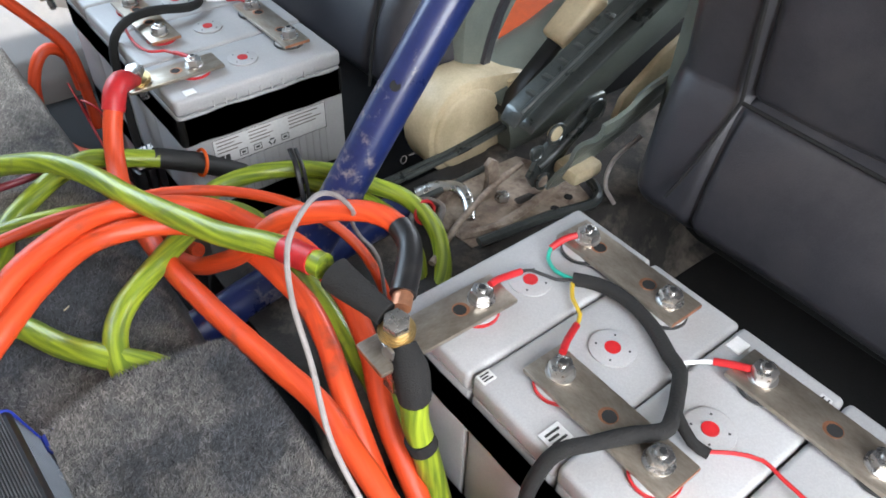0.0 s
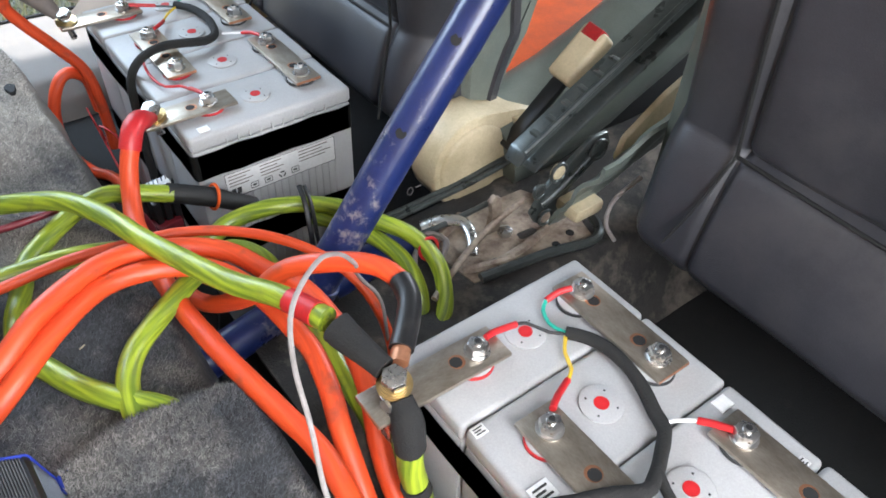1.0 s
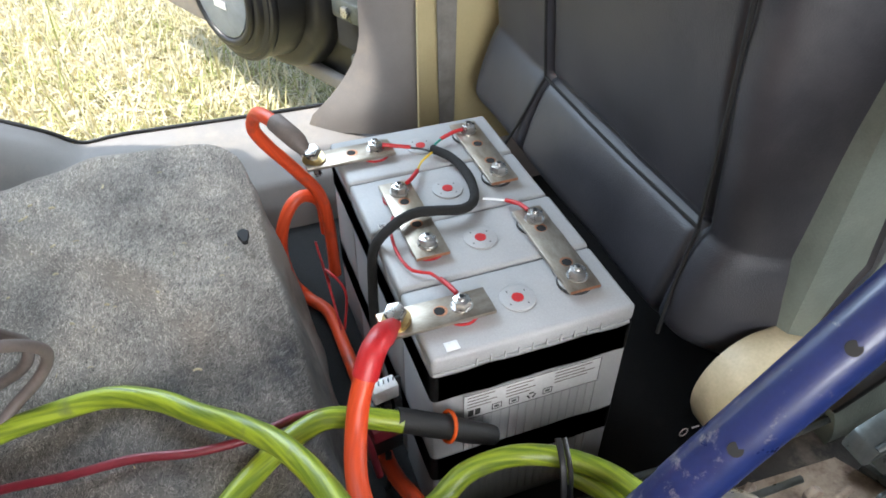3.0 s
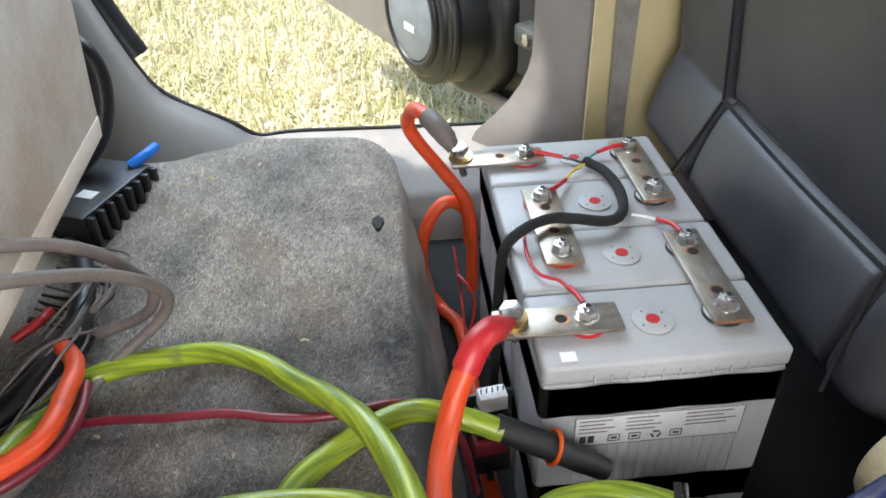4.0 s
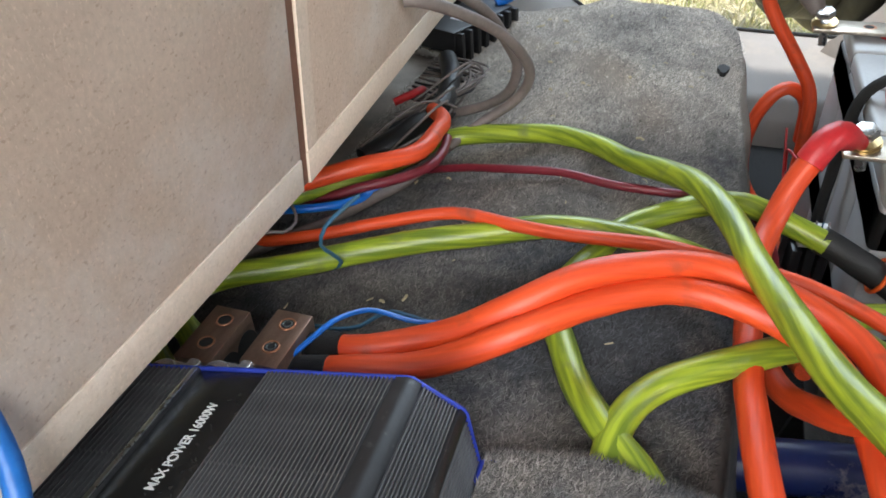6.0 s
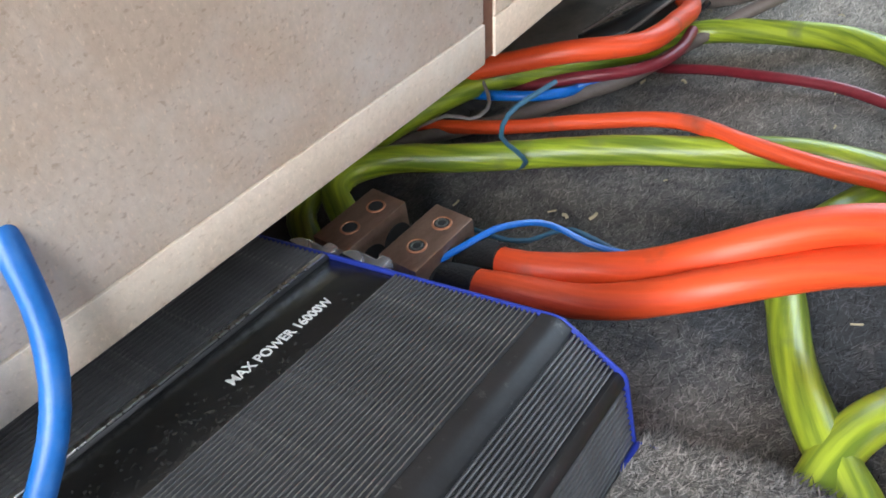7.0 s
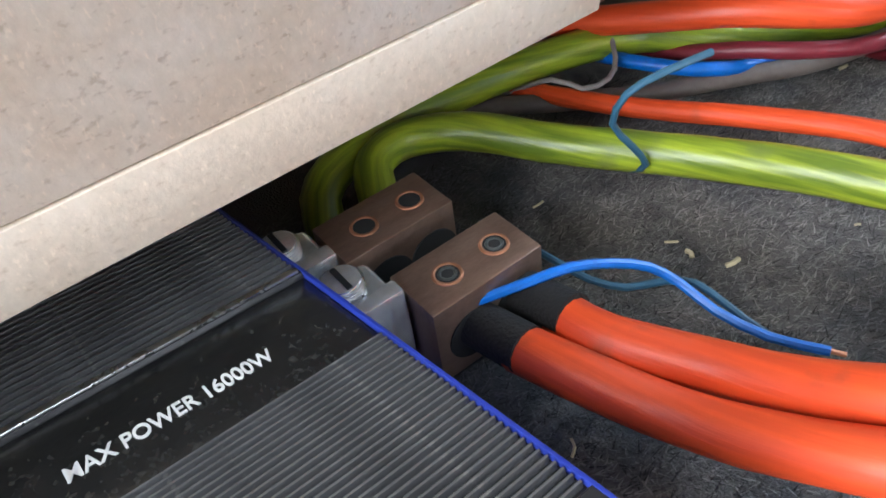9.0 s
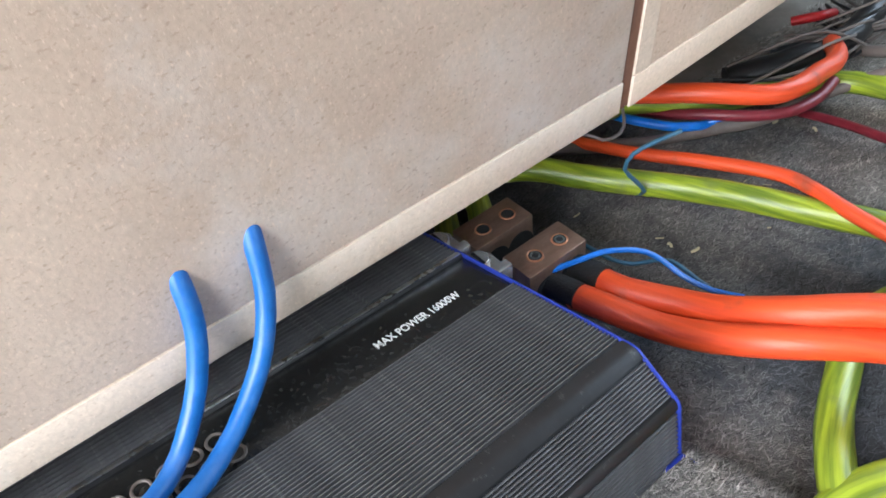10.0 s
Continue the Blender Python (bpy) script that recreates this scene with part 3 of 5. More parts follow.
# ---- front seats ----
def seat(x, y0, y1, zs, ya, yb, label):
    s = thing("front_seat", label, "car seat", pose(x, 0, 0), group="front seats")
    yc, hw = (y0 + y1) / 2, (y1 - y0) / 2
    def back(u, v):
        # u across, v up the rear face and over
        y = yc + hw * u
        z = 0.10 + 0.65 * v
        lower = 1 - smoothstep(zs - 0.012, zs + 0.012, z)
        lean = -0.10 * (z - zs)
        bulge = 0.040 * math.sin(math.pi * min(1, max(0, (z + 0.02) / (zs + 0.02)))) ** 0.8 * (z < zs)
        edge = smoothstep(0.72, 1.0, abs(u)) ** 2 * 0.085
        groove = 0.006 * (math.exp(-((z - zs) / 0.004) ** 2) * (1 if ya < y < yb else 0) + math.exp(-((y - (ya if y < (ya + yb) / 2 else yb)) / 0.004) ** 2))
        inner = smoothstep(ya - 0.012, ya, y) * (1 - smoothstep(yb, yb + 0.012, y))
        return Vector((lean - bulge + edge + groove + 0.0022 * inner * (1 - lower) + 0.07 * smoothstep(0.165, 0.09, z) + 0.003 * noise.noise(Vector((y * 12, z * 12, x))), y, z))
    bm = sheet(-1, 1, 170, 0, 1, 190, back, 0.012)
    part("backrest_cover", bm, "leather", s, "black leatherette seat back cover")
    part("backrest_core", prism([(0.035, 0.115), (0.060, 0.135), (0.085, 0.170), (0.105, 0.235), (0.135, 0.33), (0.20, 0.50), (0.29, 0.74), (0.05, 0.74)], y0 + 0.004, y1 - 0.004, "y", 0.018), "leather_side", s, "grey-green side of the seat back")
    sx = lambda y, z: -0.10 * (z - zs) - 0.001
    part("seam", sweep([(sx(ya, zs) - 0.003, ya + 0.0, zs), (sx(0, zs) - 0.003, (ya + yb) / 2, zs - 0.003), (sx(0, zs) - 0.003, yb, zs)], 0.0016, 6), "thread", s)
    for yy, k in ((ya, -1), (yb, 1)):
        part("seam", sweep([(sx(yy, zs) - 0.003, yy, zs), (sx(yy, 0.4), yy + 0.006 * k, 0.4), (sx(yy, 0.72), yy + 0.012 * k, 0.72)], 0.0016, 6), "thread", s)
        part("seam", sweep([(sx(yy, zs) - 0.003, yy, zs), (-0.022, yy + 0.010 * k, zs - 0.05), (-0.034, yy + 0.020 * k, zs - 0.085)], 0.0016, 6), "thread", s)
    # base block coloured near black to give the shade under the seat
    part("shaded_seat_base", box(0.10, 0.5, y0 + 0.02, y1 - 0.02, 0.02, 0.13, 0.03, 3), "dark", s)
    return s
seat_far = seat(0.225, -0.050, 0.478, 0.238, 0.032, 0.292, "black leatherette front seat seen from behind")
seat_near = seat(0.300, -0.72, -0.212, 0.260, -0.62, -0.315, "black leatherette front seat beside the near batteries")

# ---- speaker box of fibreboard ----
def mdf_box(name, y0, y1, face, turn, label):
    b = thing(name, label, "speaker box", pose(face, y0, 0.257, 0, 0, turn))
    w = y1 - y0
    k = 0.09
    prof = [(0, 0.018), (k * 0.55, 0.573), (-0.5, 0.573), (-0.5, 0.018)]
    part("front_panel", prism(prof, 0, w, "y", 0.0012), "mdf", b, "raw brown fibreboard panel")
    part("bottom_panel", prism([(-0.0012, 0.0), (0.0004, 0.0178), (-0.5, 0.0178), (-0.5, 0)], 0, w, "y", 0.0005), "mdf_edge", b, "pale sawn edge of the bottom board")
    return b
box_near = mdf_box("speaker_box", -0.95, -0.1565, -0.3025, 0, "raw brown fibreboard speaker box above the amplifier")
box_far = mdf_box("speaker_box", -0.1495, 0.262, -0.3025, 3.0, "raw fibreboard box with two grey cables entering it")
part("joint_backing", prism([(-0.0025, 0.001), (0.09 * 0.55 - 0.0025, 0.57), (0.02, 0.57), (-0.03, 0.001)], 0.7936, 0.8004, "y"), "mdf_dark", box_near, "dark recessed joint between boxes")
part("edge_strip", prism([(0.0002, 0.0185), (0.0507, 0.571), (0.0487, 0.571), (-0.0018, 0.0185)], 0.0002, 0.0115, "y"), "mdf_edge", box_far, "pale sawn edge strip")

# ---- amplifier ----
amp = thing("amplifier", "black finned aluminium car amplifier with white lettering", "amplifier", pose(-0.3142, -0.2513, 0.2201, -4.94, -9.12, 3.85))
Y0 = -0.40
prof = [(-0.090, -0.056), (-0.090, -0.0016), (-0.0032, -0.0016), (-0.0030, -0.0003), (0.0, -0.0003), (0.0006, -0.0020), (0.0345, -0.0020), (0.0350, -0.0016), (0.0945, -0.0016), (0.0955, 0.0), (0.0995, 0.0), (0.1025, -0.0006),
        (0.1050, -0.0026), (0.1058, -0.0032), (0.1050, -0.0044), (0.1180, -0.0158), (0.1200, -0.0158), (0.1214, -0.0175), (0.1218, -0.0200), (0.1206, -0.0215), (0.1226, -0.056)]
part("housing", prism(prof, Y0, 0, "y"), "alu", amp)
def fins(x0, x1, z0, z1, n, w, h, nx, nz):
    """Fins between two lines along the housing; they share one mesh."""
    tx, tz = nz, -nx
    q = [(-tx * w, -tz * w), (-tx * w * 0.6 + nx * h, -tz * w * 0.6 + nz * h), (tx * w * 0.6 + nx * h, tz * w * 0.6 + nz * h), (tx * w, tz * w)]
    me = mesh("fin", prism(q, Y0, -0.0005, "y"), "fin_edge", False)
    for i in range(n):
        o = new("fin", me)
        f = (i + 0.5) / n
        o.parent, o.location = amp, (x0 + (x1 - x0) * f, 0, z0 + (z1 - z0) * f)
fins(-0.088, -0.0036, -0.0016, -0.0016, 31, 0.00055, 0.0017, 0, 1)
fins(0.0350, 0.0945, -0.0016, -0.0016, 31, 0.00042, 0.0016, 0, 1)
fins(0.1056, 0.1182, -0.0050, -0.0160, 11, 0.00045, 0.0014, 0.658, 0.754)
fins(0.1208, 0.1226, -0.0215, -0.055, 14, 0.0006, 0.0010, 1, 0.05)
part("name_strip", box(0.0008, 0.0343, Y0, -0.0005, -0.0020, -0.0014, 0.0002), "gloss", amp, "glossy black strip")
part("strip_rim", box(-0.0028, -0.0004, Y0, -0.0005, -0.0004, 0.0004, 0.0003), "steel", amp, "pale worn edge beside the strip")
e = [(-0.091, -0.057), (-0.091, 0.0001), (0.0995, 0.0003), (0.1028, -0.0002), (0.1218, -0.0158), (0.1228, -0.0185), (0.1240, -0.057)]
part("end_plate", prism(e, 0.0, 0.0008, "y", 0.0001), "blue_edge", amp, "blue edge of the end plate")
part("foot", box(0.1225, 0.1335, -0.011, 0.002, -0.050, -0.044, 0.0022, 3), "blue_edge", amp, "blue mounting foot")
def lettering(text, size, m, parent, name="lettering", material="white"):
    cu = bpy.data.curves.new(name, "FONT")
    cu.body, cu.size, cu.extrude, cu.offset = text, size, 0.00012, 0.00007
    o = bpy.data.objects.new(name, cu)
    scene.collection.objects.link(o)
    dg = bpy.context.evaluated_depsgraph_get()
    me = bpy.data.meshes.new_from_object(o.evaluated_get(dg))
    bpy.data.objects.remove(o)
    me.materials.clear()
    me.materials.append(M[material])
    ob = new(name, me)
    ob.parent, ob.matrix_basis = parent, m
    return ob
lt = lettering("MAX POWER 16000W", 0.0056, pose(0.0228, -0.0669, -0.00125, 0, 0, 90), amp, material="paper")
lt.scale = (0.0462 / lt.dimensions.x, 0.0047 / lt.dimensions.y, 1)
# brand lettering as plain ring shapes
for k in range(2):
    for j in range(5):
        part("brand_shape", sweep([(0.0165 + 0.0110 * k + 0.0042 * math.cos(a), -0.139 - 0.0098 * j + 0.003 * k + 0.0036 * math.sin(a), -0.0013) for a in [q * 0.5236 for q in range(13)]], 0.0007, 6), "grey_wire", amp, "plain grey brand shape")
# input terminals and blocks
def block(x0, y0, sx, screws=True):
    t = thing("terminal_block", "bronze cable clamp block with two set screws", "terminal block", pose(x0, y0, 0.171), group="clamp blocks")
    part("body", box(0, 0.0205, 0, 0.039, 0.003, 0.0325, 0.0007), "bronze", t)
    for yy in (0.0125, 0.0295):
        s = part("set_screw", sweep([(0.0108 + 0.0040 * math.cos(a), yy + 0.0040 * math.sin(a), 0.0325) for a in [k * 0.5236 for k in range(13)]], 0.0006, 8), "copper", t, "countersunk copper rim")
        part("bore", cyl((0.0108, yy, 0.0323), 0.0037, 0.0008, n=28), "dark", s)
        if screws:
            part("socket_rim", sweep([(0.0108 + 0.0023 * math.cos(a), yy + 0.0023 * math.sin(a), 0.0327) for a in [k * 0.5236 for k in range(13)]], 0.0005, 8), "rail", s, "steel hexagon socket screw")
        part("cable_hole", cyl((0.0204, yy, 0.0165), 0.0088, 0.0012, "x", n=32), "dark", t)
    pr = part("saddle", box(sx - 0.0085, sx + 0.0100, -0.0205, -0.0012, 0.004, 0.0330, 0.0030, 3), "chrome", t, "bright zinc terminal saddle")
    part("saddle_wing", box(sx + 0.0060, sx + 0.0120, -0.0190, -0.0006, 0.002, 0.0355, 0.0014), "chrome", pr)
    sc = part("clamp_screw", cyl((sx - 0.001, -0.0125, 0.0352), 0.0058, 0.0064, n=24, bevel=0.0012), "chrome", t, "bright slotted clamp screw")
    for k in range(4):
        part("thread", sweep([(sx - 0.001 + 0.0058 * math.cos(a), -0.0125 + 0.0058 * math.sin(a), 0.0332 + 0.0013 * k) for a in [q * 0.5236 for q in range(13)]], 0.0005, 6), "steel", sc)
    part("screw_slot", box(sx - 0.0055, sx + 0.0040, -0.0133, -0.0117, 0.0380, 0.0387), "dark", sc)
    part("standoff", box(0.003, 0.018, 0.004, 0.036, -0.003, 0.0035), "black", t)
    return t
block(-0.3117, -0.2290, -0.0025)
block(-0.3450, -0.2350, 0.0055, False)

# small second amplifier behind the box
a2 = thing("small_amplifier", "small black finned amplifier on the carpet", "amplifier", pose(-0.334, 0.285, 0.154, 0, 0, -22))
part("body", box(-0.10, -0.004, -0.050, 0.050, 0, 0.036, 0.003), "black", a2)
for k in range(8):
    part("fin", box(-0.004, 0.004, -0.047 + 0.0128 * k, -0.042 + 0.0128 * k, 0.001, 0.035, 0.001), "black", a2)
part("terminal_row", box(-0.08, -0.012, -0.054, -0.050, 0.004, 0.014, 0.001), "steel", a2)
part("badge", box(-0.035, -0.018, -0.02, -0.008, 0.036, 0.0366, 0.0002), "white", a2)
part("blue_plug", sweep([(-0.02, 0.040, 0.037), (-0.012, 0.055, 0.042), (-0.015, 0.075, 0.04)], 0.005, 10), "blue_wire", a2)

# ---- battery packs ----
def cell_thing(w, d, h, at, extra=False):
    """One prismatic battery, its front left bottom corner at the origin."""
    c = thing("battery", "grey plastic battery with red-centred vent cap", "battery", at, group="battery cells")
    body = box(0, w, 0, d, 0, h - 0.016, 0.003, 2)
    body = part("body", body, "cell", c)
    rib = mesh("rib", box(-0.0017, 0.0017, -0.0010, 0.0004, 0.012, h - 0.075, 0.0003, 1), "cell")
    for k in range(16):
        o = new("rib", rib)
        o.parent, o.location = body, (w * 0.17 + w * 0.70 * k / 15, 0, 0)
    lid = box(-0.0004, w + 0.0004, -0.0004, d + 0.0004, h - 0.0155, h, 0.0035, 3)
    lid = part("lid", lid, "cell", c)
    for k in range(10):
        x = w * 0.2 + w * 0.62 * k / 9
        part("lid_notch", box(x, x + 0.0016, -0.0012, 0.0, h - 0.0155, h - 0.009, 0.0002), "cell", lid)
    v = part("vent_cap", cyl((w / 2, d / 2, h + 0.0008), 0.0135, 0.0016, n=40, bevel=0.0005), "cell", c)
    part("red_dot", cyl((w / 2, d / 2, h + 0.0018), 0.0046, 0.0006, n=24), "red", v, "red vent centre")
    for k in range(4):
        part("pinhole", cyl((w / 2 + 0.0095 * math.cos(k * 1.571 + 0.6), d / 2 + 0.0095 * math.sin(k * 1.571 + 0.6), h + 0.0016), 0.0007, 0.0004, n=8), "ink", v)
    for k, x in enumerate((w * 0.215, w * 0.795)):
        t = part("terminal", cyl((x, d / 2, h + 0.002), 0.0125, 0.004, n=32, bevel=0.0006), "cell", c)
        part("terminal_ring", cyl((x, d / 2, h + 0.0022), 0.0135, 0.0020, n=32), "red" if k == 0 else "ink", t)
    return c

def bar_thing(x0, y0, x1, y1, z, width, nuts, hole, label="nickel-plated copper bus bar between battery posts", thick=0.0032):
    """A flat bus bar from one end to the other, with nuts at distances along it."""
    L = math.hypot(x1 - x0, y1 - y0)
    b = thing("bus_bar", label, "bus bar", pose(x0, y0, z, 0, 0, math.degrees(math.atan2(y1 - y0, x1 - x0))), group="bus bars")
    part("bar", box(0, L, -width / 2, width / 2, 0, thick, 0.0006), "plate", b)
    part("sawn_edge", box(L, L + 0.0004, -width / 2 + 0.0006, width / 2 - 0.0006, 0.0004, thick - 0.0004), "copper", b)
    for h in hole:
        part("slot", cyl((h, 0, thick - 0.0003), 0.0052, 0.0009, n=24), "copper", b, "bare copper hole")
        part("slot_depth", cyl((h + 0.0008, 0, thick + 0.00005), 0.0040, 0.0004, n=24), "dark", b)
    for n in nuts:
        nut = part("nut", cyl((n, 0, thick + 0.0038), 0.0070, 0.0066, n=6, bevel=0.0008), "steel", b)
        part("washer", cyl((n, 0, thick + 0.0005), 0.0082, 0.0010, n=28), "steel", nut)
        part("stud", cyl((n, 0, thick + 0.0075), 0.0032, 0.0040, n=16, bevel=0.0005), "steel", nut)
        part("stud_bore", cyl((n, 0, thick + 0.0094), 0.0019, 0.0006, n=12), "dark", nut)
    return b

def tape_band(name, x0, x1, y0, y1, z0, z1):
    r, t = 0.004, 0.0012
    bm = bmesh.new()
    loop = []
    for cx, cy, a0 in ((x1 - r, y1 - r, 0), (x0 + r, y1 - r, 90), (x0 + r, y0 + r, 180), (x1 - r, y0 + r, 270)):
        for k in range(4):
            a = radians(a0 + 30 * k)
            loop.append((cx + (r + t) * math.cos(a), cy + (r + t) * math.sin(a)))
    pts = []
    for i, (a, b) in enumerate(loop):
        c = loop[(i + 1) % len(loop)]
        n = max(1, int(math.hypot(c[0] - a, c[1] - b) / 0.01))
        pts += [(a + (c[0] - a) * k / n, b + (c[1] - b) * k / n) for k in range(n)]
    rows = []
    for k in range(5):
        z = z0 + (z1 - z0) * k / 4
        rows.append([bm.verts.new((x, y, z + (0.0016 * noise.noise(Vector((x * 40, y * 40, k))) if k in (0, 4) else 0))) for x, y in pts])
    n = len(pts)
    for a, b in zip(rows[:-1], rows[1:]):
        for k in range(n):
            bm.faces.new((a[k], a[(k + 1) % n], b[(k + 1) % n], b[k]))
    bmesh.ops.solidify(bm, geom=bm.faces[:], thickness=0.0008)
    return tagged(part(name, bm, "tape"), "black tape band wrapped round the batteries", "tape band", "tape bands")

AW, AP, AH, AX, AY = 0.158, 0.0730, 0.209, -0.005, 0.0
first = cell_thing(AW, AP - 0.0025, AH, pose(AX, AY, 0))
for k in range(1, 4):
    copy_thing(first, pose(AX + random.uniform(-0.001, 0.001), AY + AP * k, random.uniform(-0.0008, 0.0008)))
tape_band("tape_band", AX, AX + AW, AY, AY + 4 * AP - 0.0025, 0.165, 0.1915)
tape_band("tape_band", AX, AX + AW, AY, AY + 4 * AP - 0.0025, 0.066, 0.095)
BW, BP, BH, BX, BY = 0.150, 0.0663, 0.218, 0.008, -0.297
firstb = cell_thing(BW, BP - 0.0022, BH, pose(BX, BY - BP + 0.0022, 0))
for k in range(1, 4):
    copy_thing(firstb, pose(BX + random.uniform(-0.001, 0.001), BY + 0.0022 - BP * (k + 1), random.uniform(-0.001, 0.001)))
tape_band("tape_band", BX, BX + BW, BY - 4 * BP + 0.0022, BY, 0.172, 0.199)
tape_band("tape_band", BX, BX + BW, BY - 4 * BP + 0.0022, BY, 0.07, 0.10)

AL, AR = 0.030, 0.1225
ya = [0.036 + AP * k for k in range(4)]
za = AH + 0.004
bar_thing(0.052, ya[0], -0.030, ya[0], za, 0.026, (0.022,), (0.038,), "nickel-plated output bar with bolted red cable lug")
bar_thing(0.046, ya[3], -0.036, ya[3], za, 0.026, (0.016,), (0.038,), "nickel-plated output bar with bolted grey lug")
bar_thing(AR, ya[1] + 0.016, AR, ya[0] - 0.014, za, 0.026, (0.016, 0.016 + AP), (0.028, 0.072))
bar_thing(AL, ya[2] + 0.016, AL, ya[1] - 0.014, za, 0.028, (0.016, 0.016 + AP), (0.030, 0.062))
bar_thing(AR, ya[3] + 0.016, AR, ya[2] - 0.014, za, 0.026, (0.016, 0.016 + AP), (0.040, 0.070))
BL_, BR_ = 0.044, 0.132
yb = [-0.3275, -0.393, -0.4595, -0.5255]
zb = 0.222
bar_thing(0.062, yb[0], -0.032, yb[0] + 0.002, zb, 0.026, (0.017,), (0.032,), "nickel-plated output bar under stacked cable lugs")
bar_thing(BR_ + 0.001, yb[0] + 0.014, BR_, yb[1] - 0.014, zb, 0.027, (0.014, 0.014 + BP), (0.024, 0.064))
bar_thing(BL_, yb[1] + 0.014, BL_, yb[2] - 0.014, zb, 0.028, (0.014, 0.014 + BP), (0.048,))
bar_thing(BR_ - 0.004, yb[2] + 0.014, BR_ - 0.004, yb[3] - 0.014, zb, 0.027, (0.014, 0.014 + BP), (0.055,))

# ---- blue steel bar ----
tube = thing("blue_bar", "scratched blue painted steel brace bar", "steel bar")
part("worn_foot", sweep([(0.034, -0.136, 0.128), (0.060, -0.140, 0.168), (0.096, -0.142, 0.218)], 0.0163, 28, step=0.02), "blue_worn", tube, "chipped blue paint with bare patches")
part("foot_collar", sweep([(0.026, -0.134, 0.112), (0.036, -0.136, 0.130)], 0.0185, 28, step=0.02), "blue_worn", tube)
part("upright", sweep([(0.093, -0.1415, 0.2135), (0.119, -0.143, 0.250), (0.165, -0.146, 0.314), (0.50, -0.165, 0.78)], 0.0165, 28, step=0.05), "blue_paint", tube)
part("cross_tube", sweep([(-0.07, -0.130, 0.092), (0.03, -0.118, 0.098), (0.14, -0.112, 0.102)], 0.016, 28, step=0.05), "blue_paint", tube)
for k, q in enumerate(((0.119, -0.143, 0.250), (0.165, -0.146, 0.314), (0.2115, -0.149, 0.3785))):
    d = Vector((-0.62, -0.55, 0.56)).normalized()
    c = Vector(q) + d * 0.0160
    bm = cyl((0, 0, 0), 0.0042, 0.0016, n=20)
    ob = part("hole", bm, "dark" if k < 2 else "orange_cloth", tube, "drilled bolt hole")
    ob.matrix_basis = Matrix.Translation(c) @ d.to_track_quat("Z", "Y").to_matrix().to_4x4()

# ---- thick power cables ----
def cable(name, pts, r, material, label, category="cable", n=14, wobble=0.05, group="", parent=None):
    ob = part(name, sweep(pts, r, n, wobble), material, parent)
    return ob if parent else tagged(ob, label, category, group)

GREEN, ORANGE = 0.0075, 0.0072
g1 = cable("green_cable", [(-0.368, -0.222, 0.172), (-0.378, -0.217, 0.184), (-0.386, -0.206, 0.186), (-0.392, -0.191, 0.186), (-0.3945, -0.172, 0.186), (-0.3945, -0.156, 0.186), (-0.392, -0.13, 0.186), (-0.387, -0.104, 0.186), (-0.381, -0.078, 0.185), (-0.371, -0.054, 0.183), (-0.354, -0.038, 0.181), (-0.342, -0.012, 0.176), (-0.328, 0.035, 0.168), (-0.300, 0.063, 0.173), (-0.266, 0.067, 0.179), (-0.218, 0.064, 0.186),
    (-0.183, 0.045, 0.191), (-0.157, 0.018, 0.197), (-0.133, -0.009, 0.208), (-0.112, -0.040, 0.219), (-0.095, -0.079, 0.224), (-0.083, -0.122, 0.228), (-0.069, -0.164, 0.233), (-0.054, -0.204, 0.238), (-0.037, -0.240, 0.246), (-0.026, -0.275, 0.251)], GREEN, "green", "thick lime green power cable with a red tape end", group="power cables")
part("red_band", sweep([(-0.0350, -0.2455, 0.2470), (-0.0317, -0.256, 0.2486), (-0.0283, -0.2675, 0.2502)], GREEN + 0.0006, 16, 0.02), "red", g1, "red tape band")
part("tape_sleeve", sweep([(-0.0240, -0.282, 0.250), (-0.020, -0.300, 0.247), (-0.0155, -0.3185, 0.2435)], lambda t: GREEN + 0.0022 - 0.0025 * t, 16, 0.14), "cloth_tape", g1, "black cloth tape")
g2 = cable("green_cable", [(-0.358, -0.205, 0.168), (-0.366, -0.2, 0.182), (-0.376, -0.195, 0.186), (-0.381, -0.187, 0.187), (-0.382, -0.176, 0.187), (-0.375, -0.163, 0.187), (-0.362, -0.152, 0.187), (-0.346, -0.142, 0.186), (-0.329, -0.131, 0.186), (-0.313, -0.12, 0.186), (-0.291, -0.107, 0.187), (-0.264, -0.097, 0.191), (-0.226, -0.083, 0.194), (-0.193, -0.072, 0.197), (-0.158, -0.070, 0.197), (-0.121, -0.073, 0.195), (-0.083, -0.084, 0.190), (-0.055, -0.083, 0.176),
    (-0.031, -0.075, 0.163), (-0.002, -0.057, 0.158), (0.033, -0.053, 0.154), (0.064, -0.063, 0.151), (0.091, -0.085, 0.149), (0.111, -0.111, 0.142), (0.130, -0.135, 0.134), (0.138, -0.161, 0.120), (0.134, -0.181, 0.103), (0.118, -0.20, 0.085), (0.08, -0.22, 0.06)], GREEN, "green", "thick lime green power cable looping under the blue bar", group="power cables")
part("green_tail", sweep([(0.070, -0.068, 0.137), (0.092, -0.092, 0.132), (0.110, -0.122, 0.124), (0.118, -0.150, 0.112), (0.112, -0.178, 0.092), (0.09, -0.20, 0.06)], GREEN, 14, 0.04), "green", g2)
part("cable_tie", sweep([(0.138 + 0.0098 * math.cos(a), -0.151 + 0.003 * math.sin(a), 0.125 + 0.0098 * math.sin(a)) for a in [k * 0.628 for k in range(11)]], 0.0016, 8), "red", g2, "pink-red cable tie")
